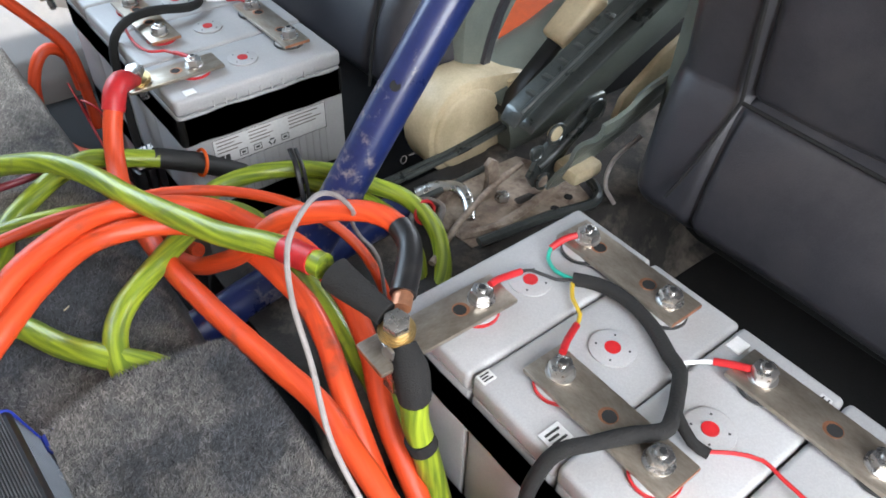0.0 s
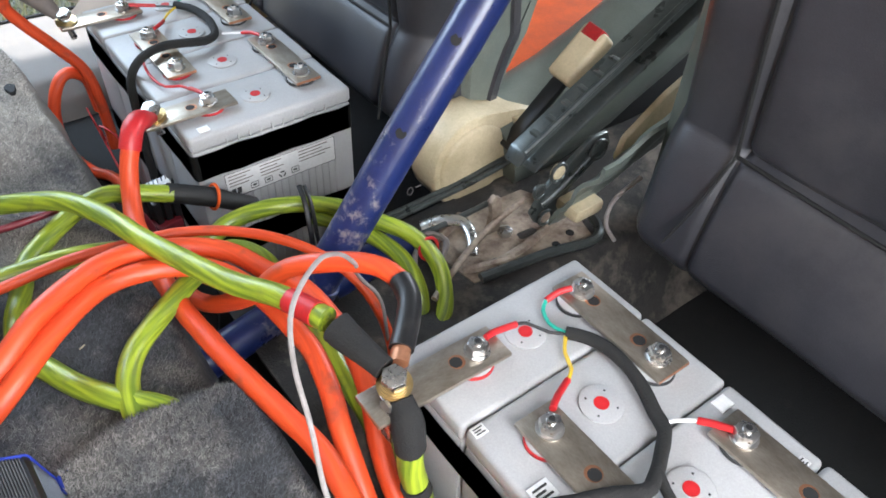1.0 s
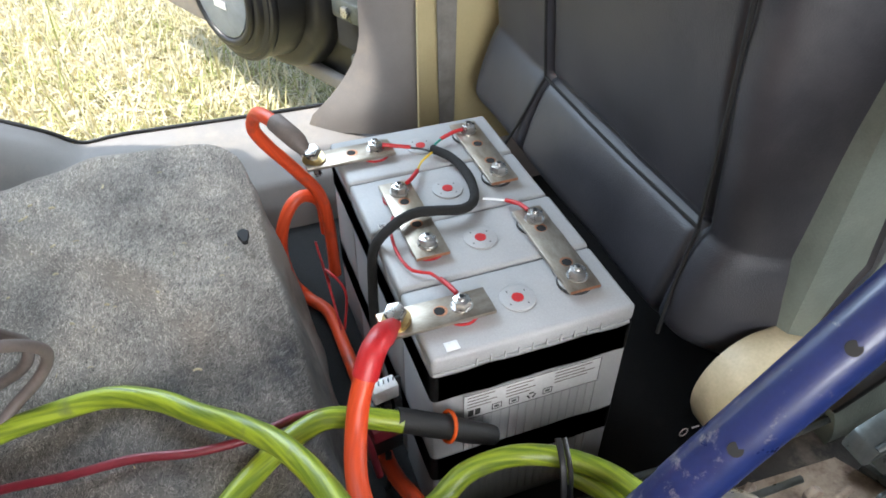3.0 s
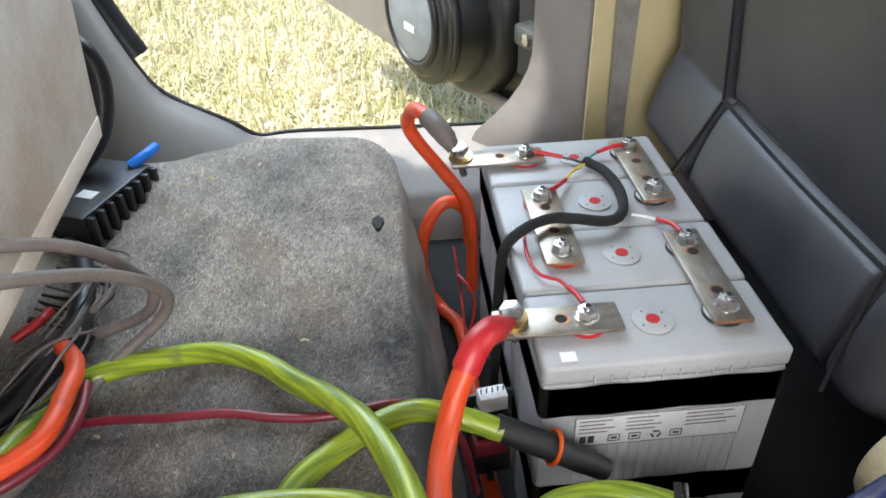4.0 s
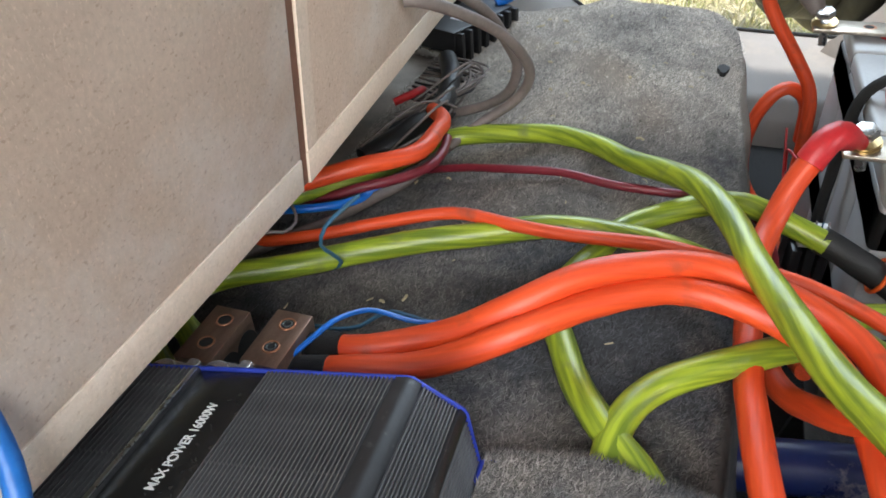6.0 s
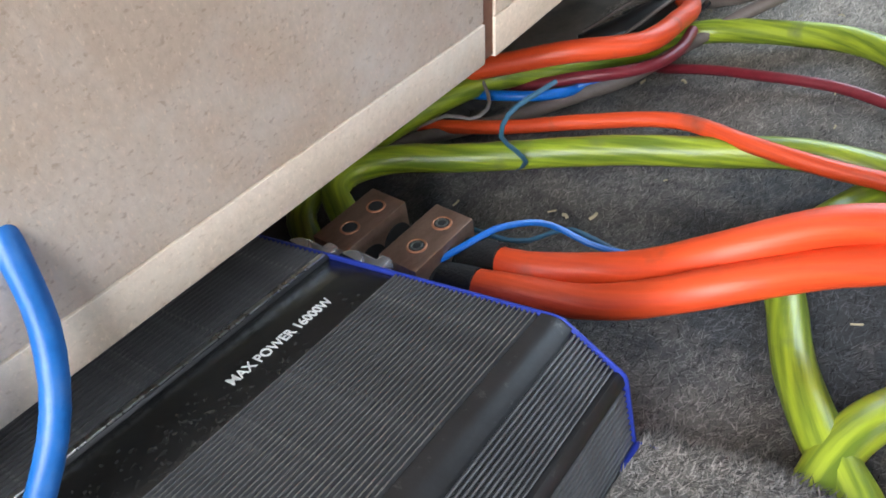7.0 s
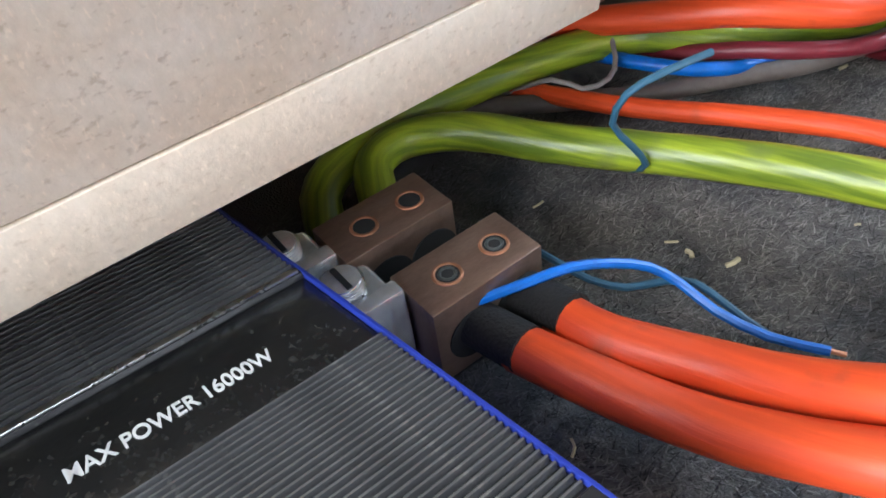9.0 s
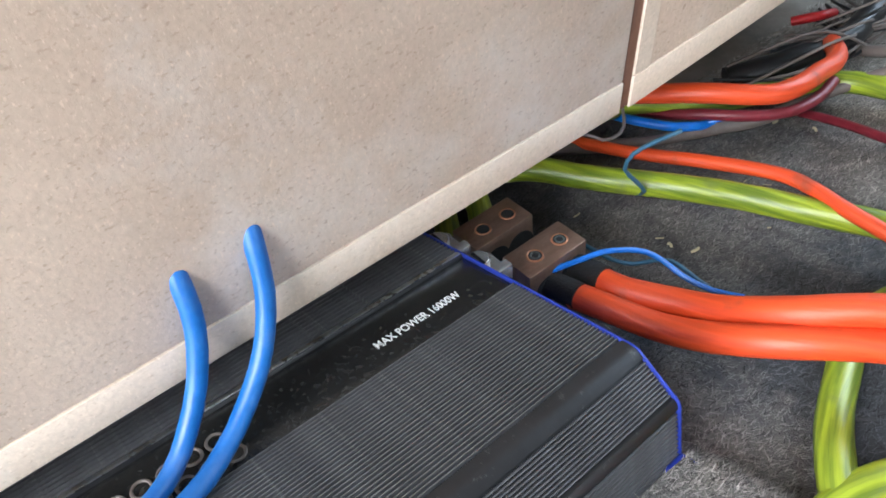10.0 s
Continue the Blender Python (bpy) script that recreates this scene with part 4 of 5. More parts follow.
g3 = cable("green_cable", [(-0.032, -0.015, 0.174), (-0.059, -0.008, 0.182), (-0.084, -0.007, 0.190), (-0.109, -0.017, 0.191), (-0.133, -0.032, 0.189), (-0.154, -0.051, 0.187), (-0.165, -0.077, 0.185), (-0.176, -0.105, 0.184), (-0.178, -0.133, 0.184), (-0.168, -0.158, 0.186), (-0.156, -0.186, 0.190), (-0.139, -0.212, 0.193), (-0.116, -0.234, 0.188), (-0.10, -0.262, 0.175)], GREEN, "green", "thick lime green power cable with a black tape end", group="power cables")
sl = part("tape_sleeve", sweep([(-0.036, -0.0125, 0.1755), (-0.012, -0.0175, 0.165), (0.010, -0.021, 0.152), (0.034, -0.022, 0.136)], lambda t: GREEN + 0.0012 - 0.003 * max(0, t - 0.6), 16, 0.10), "tape", g3, "black tape end sleeve")
part("orange_tie", sweep([(0.0 + 0.004 * math.sin(a), -0.019 + 0.0105 * math.cos(a), 0.159 + 0.0105 * math.sin(a)) for a in [k * 0.628 for k in range(11)]], 0.0014, 8), "orange_cloth", g3, "orange cable tie")
cable("green_cable", [(-0.012, -0.36, 0.12), (-0.010, -0.30, 0.150), (-0.008, -0.24, 0.168), (-0.006, -0.18, 0.175), (-0.008, -0.13, 0.178), (-0.029, -0.112, 0.182), (-0.059, -0.134, 0.190), (-0.091, -0.160, 0.195), (-0.120, -0.184, 0.195), (-0.134, -0.214, 0.194), (-0.135, -0.252, 0.180)], GREEN, "green", "thick lime green power cable tucked under the carpet fold", group="power cables")
o1 = cable("orange_cable", [(-0.046, -0.004, 0.238), (-0.059, -0.017, 0.217), (-0.067, -0.031, 0.199), (-0.074, -0.055, 0.190), (-0.076, -0.085, 0.188), (-0.079, -0.119, 0.188), (-0.079, -0.156, 0.189), (-0.076, -0.194, 0.191), (-0.071, -0.232, 0.192), (-0.064, -0.271, 0.191), (-0.057, -0.310, 0.190), (-0.058, -0.346, 0.188), (-0.058, -0.41, 0.17), (-0.06, -0.5, 0.13)], ORANGE, "orange", "thick orange power cable with a red shrink boot", group="power cables")
part("red_boot", sweep([(-0.022, 0.030, 0.222), (-0.032, 0.016, 0.231), (-0.040, 0.004, 0.238), (-0.047, -0.005, 0.237), (-0.054, -0.012, 0.226)], lambda t: 0.005 + 0.0037 * smoothstep(0, 0.45, t), 16, 0.08), "red", o1, "red heat-shrink boot")
cable("orange_cable", [(-0.277, -0.1968, 0.191), (-0.2604, -0.1955, 0.1935), (-0.2371, -0.1840, 0.195), (-0.2155, -0.1785, 0.203), (-0.188, -0.172, 0.2200), (-0.155, -0.151, 0.2305), (-0.107, -0.123, 0.223), (-0.066, -0.124, 0.213), (-0.035, -0.140, 0.206), (-0.018, -0.169, 0.200), (-0.006, -0.196, 0.200), (-0.002, -0.226, 0.197), (-0.002, -0.257, 0.190), (-0.008, -0.287, 0.178), (-0.018, -0.314, 0.161), (-0.024, -0.343, 0.142), (-0.03, -0.40, 0.11), (-0.035, -0.5, 0.07)], ORANGE, "orange", "thick orange power cable clamped to the amplifier", group="power cables")
cable("orange_cable", [(-0.277, -0.2125, 0.190), (-0.260, -0.2092, 0.193), (-0.2345, -0.1995, 0.192), (-0.2115, -0.193, 0.200), (-0.186, -0.185, 0.2135), (-0.155, -0.162, 0.2195), (-0.118, -0.138, 0.217), (-0.080, -0.138, 0.212), (-0.051, -0.153, 0.207), (-0.035, -0.184, 0.203), (-0.029, -0.217, 0.199), (-0.026, -0.247, 0.195), (-0.030, -0.275, 0.188), (-0.037, -0.302, 0.177), (-0.042, -0.329, 0.161), (-0.046, -0.357, 0.142), (-0.05, -0.42, 0.11)], ORANGE, "orange", "thick orange power cable clamped to the amplifier", group="power cables")
cable("thin_orange_cable", [(-0.46, -0.125, 0.174), (-0.42, -0.118, 0.175), (-0.382, -0.109, 0.176), (-0.339, -0.098, 0.182), (-0.296, -0.085, 0.191), (-0.252, -0.077, 0.200), (-0.212, -0.083, 0.202), (-0.180, -0.086, 0.203), (-0.131, -0.087, 0.206), (-0.092, -0.092, 0.205), (-0.054, -0.099, 0.203), (-0.019, -0.116, 0.199), (0.009, -0.142, 0.195), (0.032, -0.169, 0.183), (0.047, -0.193, 0.162), (0.052, -0.217, 0.130), (0.045, -0.24, 0.09)], 0.0040, "orange", "thinner orange cable running across the carpet", group="power cables")
o6 = cable("orange_cable", [(-0.050, -0.062, 0.125), (-0.060, -0.090, 0.142), (-0.062, -0.120, 0.156), (-0.056, -0.146, 0.168), (-0.047, -0.165, 0.182), (-0.040, -0.185, 0.200), (-0.033, -0.200, 0.220), (-0.018, -0.210, 0.236), (0.002, -0.232, 0.248), (0.019, -0.253, 0.253), (0.026, -0.272, 0.252), (0.022, -0.288, 0.250)], ORANGE - 0.0005, "orange", "thick orange power cable with a black shrink sleeve", group="power cables")
part("shrink_sleeve", sweep([(0.0262, -0.273, 0.252), (0.0235, -0.286, 0.2505), (0.015, -0.298, 0.248), (0.0, -0.3125, 0.2437)], ORANGE + 0.0003, 16, 0.05), "black", o6, "glossy black heat-shrink sleeve")
part("copper_core", sweep([(0.001, -0.3118, 0.2437), (-0.006, -0.3190, 0.2418)], 0.0058, 14, 0.15), "copper", o6, "bare copper strands")
# black sleeves where the orange pair enters the clamp
for a, b in (((-0.298, -0.1985, 0.1880), (-0.2724, -0.1965, 0.1935)), ((-0.298, -0.2155, 0.1880), (-0.2735, -0.2123, 0.1918))):
    tagged(part("cable_end_sleeve", sweep([a, tuple((Vector(a) + Vector(b)) / 2), b], 0.0072, 14, 0.05), "cloth_tape"), "black cloth sleeve on an orange cable end", "sleeve", "cable sleeves")
g5 = cable("green_cable", [(-0.018, -0.347, 0.205), (-0.019, -0.350, 0.185), (-0.016, -0.355, 0.160), (-0.012, -0.362, 0.12), (-0.01, -0.38, 0.06)], GREEN + 0.0006, "green", "lime green cable hanging from the junction bolt", group="power cables")
part("tape_sleeve", sweep([(-0.015, -0.334, 0.233), (-0.0165, -0.341, 0.226), (-0.018, -0.346, 0.214), (-0.018, -0.348, 0.205)], lambda t: 0.0065 + 0.0033 * smoothstep(0, 0.5, t), 16, 0.15), "cloth_tape", g5, "black cloth tape")
part("tape_ring", sweep([(-0.0185, -0.3525, 0.172), (-0.0165, -0.3545, 0.163)], GREEN + 0.0016, 16, 0.06, smooth_pts=False), "cloth_tape", g5)
fo = cable("orange_cable", [(-0.046, 0.272, 0.240), (-0.059, 0.298, 0.243), (-0.066, 0.322, 0.234), (-0.070, 0.332, 0.213), (-0.057, 0.332, 0.189), (-0.034, 0.331, 0.156), (-0.014, 0.329, 0.122), (-0.009, 0.325, 0.08), (-0.010, 0.315, 0.02)], 0.0066, "orange", "orange power cable with a grey lug boot", group="power cables")
part("lug_boot", sweep([(-0.033, 0.258, 0.224), (-0.038, 0.264, 0.232), (-0.046, 0.272, 0.240), (-0.053, 0.286, 0.243)], lambda t: 0.006 + 0.003 * smoothstep(0, 0.4, t), 14, 0.08), "grey_wire", fo, "grey taped cable lug")
cable("orange_cable", [(-0.009, 0.345, 0.060), (-0.013, 0.342, 0.104), (-0.033, 0.335, 0.122), (-0.052, 0.330, 0.106), (-0.0635, 0.326, 0.068), (-0.060, 0.318, 0.026), (-0.046, 0.306, 0.004), (-0.030, 0.270, 0.008), (-0.028, 0.2, 0.02), (-0.028, 0.1, 0.03), (-0.030, 0.03, 0.05), (-0.022, -0.02, 0.07)], 0.0068, "orange", "orange cable loop beside the batteries", group="power cables")
cable("orange_cable", [(-0.47, -0.09, 0.18), (-0.40, -0.079, 0.19), (-0.36, -0.066, 0.200), (-0.33, -0.052, 0.207), (-0.308, -0.035, 0.207), (-0.298, -0.019, 0.205), (-0.296, 0.001, 0.203), (-0.299, 0.022, 0.199), (-0.301, 0.043, 0.195), (-0.308, 0.062, 0.191), (-0.322, 0.080, 0.187)], 0.0064, "orange", "orange cable loop beside the speaker box")
cable("dark_red_cable", [(-0.47, -0.075, 0.165), (-0.41, -0.062, 0.17), (-0.360, -0.050, 0.177), (-0.333, -0.040, 0.184), (-0.311, -0.026, 0.186), (-0.298, -0.004, 0.184), (-0.295, 0.022, 0.182), (-0.300, 0.05, 0.180)], 0.0036, "darkred", "dark red cable beside the speaker box")
cable("dark_red_cable", [(-0.315, 0.036, 0.157), (-0.276, 0.023, 0.172), (-0.239, 0.011, 0.183), (-0.200, 0.005, 0.189), (-0.164, -0.004, 0.190), (-0.129, -0.005, 0.190), (-0.097, 0.004, 0.186), (-0.072, 0.006, 0.172), (-0.055, 0.008, 0.14), (-0.045, 0.01, 0.08)], 0.0030, "darkred", "thin dark red cable lying on the carpet")
cable("grey_cable", [(-0.306, -0.001, 0.303), (-0.294, 0.004, 0.301), (-0.276, 0.024, 0.288), (-0.259, 0.046, 0.270), (-0.246, 0.066, 0.247), (-0.242, 0.079, 0.224), (-0.254, 0.082, 0.202), (-0.278, 0.073, 0.185), (-0.302, 0.050, 0.170), (-0.3133, -0.0056, 0.172), (-0.3287, -0.0384, 0.173), (-0.3399, -0.0584, 0.173), (-0.3511, -0.0784, 0.173), (-0.3646, -0.0958, 0.173), (-0.379, -0.113, 0.173), (-0.3951, -0.1294, 0.172), (-0.4119, -0.1468, 0.168)], 0.0041, "grey_wire", "grey rubber cable from a hole in the box", group="grey cables")
cable("grey_cable", [(-0.310, 0.030, 0.306), (-0.300, 0.034, 0.304), (-0.283, 0.050, 0.291), (-0.268, 0.065, 0.272), (-0.259, 0.078, 0.248), (-0.255, 0.092, 0.225), (-0.264, 0.100, 0.200), (-0.285, 0.104, 0.184), (-0.320, 0.108, 0.170)], 0.0041, "grey_wire", "grey rubber cable from a hole in the box", group="grey cables")
cable("blue_cable", [(-0.3932, -0.0675, 0.172), (-0.3714, -0.073, 0.18), (-0.3592, -0.0699, 0.181), (-0.3399, -0.0595, 0.181), (-0.3303, -0.0369, 0.176), (-0.3328, -0.0132, 0.168)], 0.0031, "blue_wire", "short bright blue cable under the box")
for pts in ([(-0.308, -0.371, 0.309), (-0.302, -0.372, 0.304), (-0.297, -0.375, 0.284), (-0.293, -0.384, 0.263), (-0.288, -0.395, 0.250), (-0.282, -0.406, 0.243), (-0.272, -0.422, 0.2455), (-0.262, -0.46, 0.2505), (-0.26, -0.52, 0.256)],
            [(-0.308, -0.343, 0.311), (-0.302, -0.344, 0.306), (-0.295, -0.349, 0.283), (-0.290, -0.359, 0.263), (-0.284, -0.373, 0.250), (-0.277, -0.388, 0.243), (-0.266, -0.406, 0.2455), (-0.252, -0.45, 0.2515), (-0.25, -0.51, 0.257)]):
    cable("blue_speaker_cable", pts, 0.0038, "blue_jacket", "blue speaker cable from a hole in the box", group="blue speaker cables", n=16)
cable("blue_wire", [(-0.2939, -0.2155, 0.196), (-0.2902, -0.2092, 0.198), (-0.2863, -0.1991, 0.199), (-0.2824, -0.1871, 0.199), (-0.2775, -0.1757, 0.196), (-0.272, -0.1665, 0.192), (-0.2641, -0.162, 0.188), (-0.2523, -0.1601, 0.184), (-0.2384, -0.1552, 0.181), (-0.2245, -0.1478, 0.181)], 0.0015, "blue_wire", "thin blue wire with a bare end", n=8)
part("bare_end", sweep([(-0.2249, -0.148, 0.181), (-0.221, -0.1459, 0.181)], 0.0008, 6, smooth_pts=False), "copper", bpy.data.objects["blue_wire"], "bare copper end")
cable("teal_wire", [(-0.3061, -0.1812, 0.186), (-0.2955, -0.1798, 0.186), (-0.2851, -0.1767, 0.184), (-0.276, -0.1706, 0.183), (-0.2697, -0.1618, 0.184), (-0.2632, -0.1558, 0.184), (-0.2529, -0.1545, 0.182), (-0.2395, -0.1531, 0.179), (-0.2264, -0.1462, 0.178)], 0.0012, "teal_wire", "thin faded teal wire", n=8)
cable("teal_wire", [(-0.293, -0.120, 0.233), (-0.298, -0.135, 0.231), (-0.304, -0.143, 0.225), (-0.309, -0.143, 0.212), (-0.308, -0.134, 0.199), (-0.307, -0.127, 0.188), (-0.315, -0.125, 0.180), (-0.33, -0.12, 0.176)], 0.0012, "teal_wire", "thin faded teal wire standing up", n=8)
cable("clear_wire", [(-0.402, -0.118, 0.168), (-0.3732, -0.1083, 0.185), (-0.3609, -0.1024, 0.183), (-0.3587, -0.0894, 0.183), (-0.3657, -0.0784, 0.185), (-0.3785, -0.0691, 0.19)], 0.0011, "light_wire", "thin pale wire looping under the speaker box", n=8)
cable("light_grey_wire", [(-0.083, -0.40, 0.235), (-0.083, -0.375, 0.258), (-0.076, -0.351, 0.280), (-0.070, -0.327, 0.299), (-0.058, -0.306, 0.310), (-0.033, -0.285, 0.309), (-0.011, -0.267, 0.289), (0.006, -0.255, 0.262), (0.016, -0.236, 0.235), (0.030, -0.221, 0.205), (0.045, -0.219, 0.174), (0.05, -0.22, 0.12)], 0.0014, "light_wire", "thin pale grey wire arching over the cables", n=8)

# ---- junction bolts ----
def bolt(at, label, washers=2):
    b = thing("hex_bolt", label, "bolt", pose(*at, 8, -12, 20), group="lug bolts")
    for k in range(washers):
        part("washer", cyl((0, 0, -0.004 + 0.0016 * k), 0.0105 - 0.001 * k, 0.0014, n=28), "brass", b, "brass washer")
    part("head", cyl((0, 0, 0.0048), 0.0078, 0.0062, n=6, bevel=0.0009), "steel", b)
    part("shaft", cyl((0, 0, -0.014), 0.0035, 0.022, n=14), "steel", b)
    return b
bolt((-0.014, -0.3262, 0.2395), "zinc hex bolt clamping cable lugs to the bar", 4)
bolt((-0.019, 0.0355, 0.2225), "zinc hex bolt with brass washer on the output bar")
bolt((-0.028, 0.2545, 0.2215), "dark hex bolt on the far output bar", 1)
tagged(part("steel_tab", box(-0.0012, 0.0012, -0.005, 0.005, -0.036, 0.0, 0.0008), "steel"), "bright steel tab below the junction bolt", "tab").location = (-0.023, -0.331, 0.234)

# ---- balance wiring ----
def wire(pts, kind, r=0.0011, label="thin balance wire on the batteries"):
    return cable("balance_wire", pts, r, kind, label, "wire", 8, 0.0, "balance wires")
def shrink(pts, r=0.0022):
    return tagged(part("shrink_tube", sweep(pts, r, 10, 0.03), "red"), "red heat-shrink over a ring terminal", "shrink tube", "shrink tubes")
cable("wire_harness", [(0.080, 0.238, 0.2155), (0.092, 0.216, 0.2155), (0.095, 0.183, 0.2155), (0.087, 0.152, 0.2165), (0.071, 0.138, 0.219), (0.048, 0.139, 0.2225), (0.027, 0.140, 0.2235), (0.003, 0.127, 0.223), (-0.009, 0.128, 0.205), (-0.013, 0.125, 0.170), (-0.016, 0.115, 0.12), (-0.02, 0.1, 0.07)], 0.0042, "cloth_tape", "black cloth-taped wire harness across the far batteries", "wire harness", wobble=0.15)
cable("wire_harness", [(0.100, -0.347, 0.224), (0.109, -0.359, 0.2245), (0.112, -0.379, 0.2255), (0.108, -0.400, 0.226), (0.100, -0.420, 0.2245), (0.096, -0.431, 0.224), (0.082, -0.440, 0.2245), (0.065, -0.449, 0.2285), (0.056, -0.451, 0.2295), (0.042, -0.443, 0.2295), (0.025, -0.434, 0.2265), (0.010, -0.425, 0.2215), (-0.001, -0.422, 0.195), (-0.003, -0.42, 0.14), (-0.01, -0.41, 0.05)], 0.0042, "cloth_tape", "black cloth-taped wire harness across the near batteries", "wire harness", wobble=0.15)
cable("wire_harness", [(0.070, -0.448, 0.2285), (0.066, -0.462, 0.2245), (0.068, -0.471, 0.2235)], 0.0030, "cloth_tape", "short taped branch of the wire harness", "wire harness", wobble=0.15)
wire([(0.068, -0.470, 0.224), (0.078, -0.478, 0.2235), (0.086, -0.489, 0.2235), (0.085, -0.500, 0.2235), (0.083, -0.53, 0.2235)], "red")
wire([(0.100, -0.347, 0.224), (0.093, -0.340, 0.2225), (0.085, -0.327, 0.2245), (0.077, -0.325, 0.226)], "ink")
shrink([(0.078, -0.325, 0.226), (0.062, -0.323, 0.2275), (0.054, -0.324, 0.2285)])
wire([(0.100, -0.347, 0.224), (0.098, -0.335, 0.2225), (0.102, -0.324, 0.2225), (0.108, -0.320, 0.225)], "teal", 0.0013)
shrink([(0.108, -0.320, 0.225), (0.118, -0.321, 0.228), (0.126, -0.324, 0.229)])
wire([(0.098, -0.349, 0.2235), (0.090, -0.357, 0.2225), (0.084, -0.369, 0.223), (0.076, -0.374, 0.2235)], "yellow", 0.0013)
shrink([(0.076, -0.374, 0.2235), (0.062, -0.380, 0.2265), (0.052, -0.386, 0.229)])
wire([(0.102, -0.428, 0.2245), (0.110, -0.431, 0.2225), (0.118, -0.438, 0.2235)], "white", 0.0013)
shrink([(0.117, -0.437, 0.2235), (0.121, -0.445, 0.226), (0.124, -0.454, 0.229)])
wire([(0.079, 0.234, 0.2145), (0.071, 0.244, 0.2135), (0.060, 0.249, 0.2145)], "ink")
shrink([(0.062, 0.248, 0.2150), (0.048, 0.251, 0.2175), (0.036, 0.254, 0.2195)], 0.0019)
wire([(0.080, 0.236, 0.2145), (0.085, 0.246, 0.2135), (0.094, 0.251, 0.2155)], "teal")
shrink([(0.093, 0.251, 0.2155), (0.106, 0.253, 0.2190), (0.116, 0.254, 0.2195)], 0.0019)
wire([(0.079, 0.234, 0.2145), (0.066, 0.225, 0.2135), (0.056, 0.210, 0.2145)], "yellow")
shrink([(0.056, 0.210, 0.2145), (0.047, 0.197, 0.2175), (0.039, 0.188, 0.2195)], 0.0019)
wire([(0.014, 0.148, 0.2185), (0.007, 0.132, 0.2165), (0.005, 0.105, 0.2145), (0.010, 0.086, 0.2135), (0.021, 0.078, 0.2145), (0.026, 0.066, 0.2150)], "red", 0.0013)
shrink([(0.026, 0.068, 0.2155), (0.028, 0.056, 0.2185), (0.030, 0.046, 0.2195)], 0.0019)
wire([(0.094, 0.150, 0.2155), (0.104, 0.148, 0.2140), (0.112, 0.142, 0.2145)], "white")
shrink([(0.112, 0.142, 0.2150), (0.118, 0.130, 0.2185), (0.121, 0.118, 0.2195)], 0.0019)
wire([(-0.030, 0.24, 0.08), (-0.034, 0.225, 0.11), (-0.022, 0.20, 0.10), (-0.03, 0.18, 0.07)], "red", 0.0012)
wire([(-0.034, 0.27, 0.11), (-0.03, 0.25, 0.075), (-0.03, 0.20, 0.05)], "red", 0.0012)

# a little wiring plug hanging between bench and batteries
plug = thing("wiring_plug", "small white plug on black balance connectors", "connector", pose(-0.030, 0.040, 0.110, 0, 0, 8))
part("plug_body", box(-0.010, 0.010, -0.006, 0.006, 0.026, 0.040, 0.001), "white", plug, "white plug housing")
for k in range(3):
    part("socket", box(-0.013 + 0.009 * k, -0.006 + 0.009 * k, -0.008, 0.008, 0.0, 0.024, 0.0015), "black", plug, "black connector socket")
for k in range(5):
    part("pin", cyl((-0.008 + 0.004 * k, 0, 0.042), 0.0006, 0.005, n=8), "teal_wire" if k % 2 else "light_wire", plug)
part("board", box(-0.017, 0.018, 0.008, 0.0105, -0.06, 0.03, 0.0006), "black", plug)
part("red_socket", box(-0.015, 0.010, -0.010, 0.008, -0.016, -0.002, 0.0015), "darkred", plug, "dark red connector socket")
part("lead", sweep([(0, 0, -0.05), (0.0, 0.0, -0.09), (0.0, 0.01, -0.115)], 0.003, 8), "black", plug)

# black strap round the bar and the cables
tagged(part("cable_tie", sweep([(0.062, -0.062, 0.172), (0.058, -0.079, 0.165), (0.054, -0.092, 0.145), (0.050, -0.104, 0.122), (0.045, -0.128, 0.118), (0.044, -0.136, 0.095)], 0.0023, 8, 0.02, flat=0.5), "black"), "black cable tie round the blue bar", "cable tie")
tagged(part("cable_tie", sweep([(0.067, -0.062, 0.170), (0.063, -0.081, 0.160), (0.058, -0.098, 0.130), (0.054, -0.120, 0.115), (0.052, -0.135, 0.095)], 0.0018, 8), "black"), "black strap end beside the blue bar", "cable tie")

# ---- front battery label, stickers ----
lab = tagged(part("battery_label", box(0.018, 0.131, -0.0022, -0.0012, 0.136, 0.1635, 0.0003), "paper"), "pale printed label on the battery front", "label")
part("label_border", box(0.018, 0.131, -0.00245, -0.00225, 0.136, 0.1364), "ink", lab)
part("label_border", box(0.018, 0.131, -0.00245, -0.00225, 0.1631, 0.1635), "ink", lab)
for x in (0.018, 0.1306):
    part("label_border", box(x, x + 0.0004, -0.00245, -0.00225, 0.1366, 0.1629), "ink", lab)
for k, x in enumerate((0.022, 0.0275)):
    part("mark", box(x, x + 0.0042, -0.0025, -0.00225, 0.139, 0.1455), "ink", lab, "black certification mark")
for k, x in enumerate((0.041, 0.055, 0.083)):
    bm = box(x, x + 0.008, -0.0025, -0.00225, 0.139, 0.1396)
    box(x, x + 0.008, -0.0025, -0.00225, 0.1449, 0.1455, bm=bm)
    box(x, x + 0.0006, -0.0025, -0.00225, 0.1397, 0.1448, bm=bm)
    box(x + 0.0074, x + 0.008, -0.0025, -0.00225, 0.1397, 0.1448, bm=bm)
    box(x + 0.002, x + 0.006, -0.0025, -0.00225, 0.1412, 0.1432, bm=bm)
    part("symbol", bm, "ink", lab)
bm = bmesh.new()
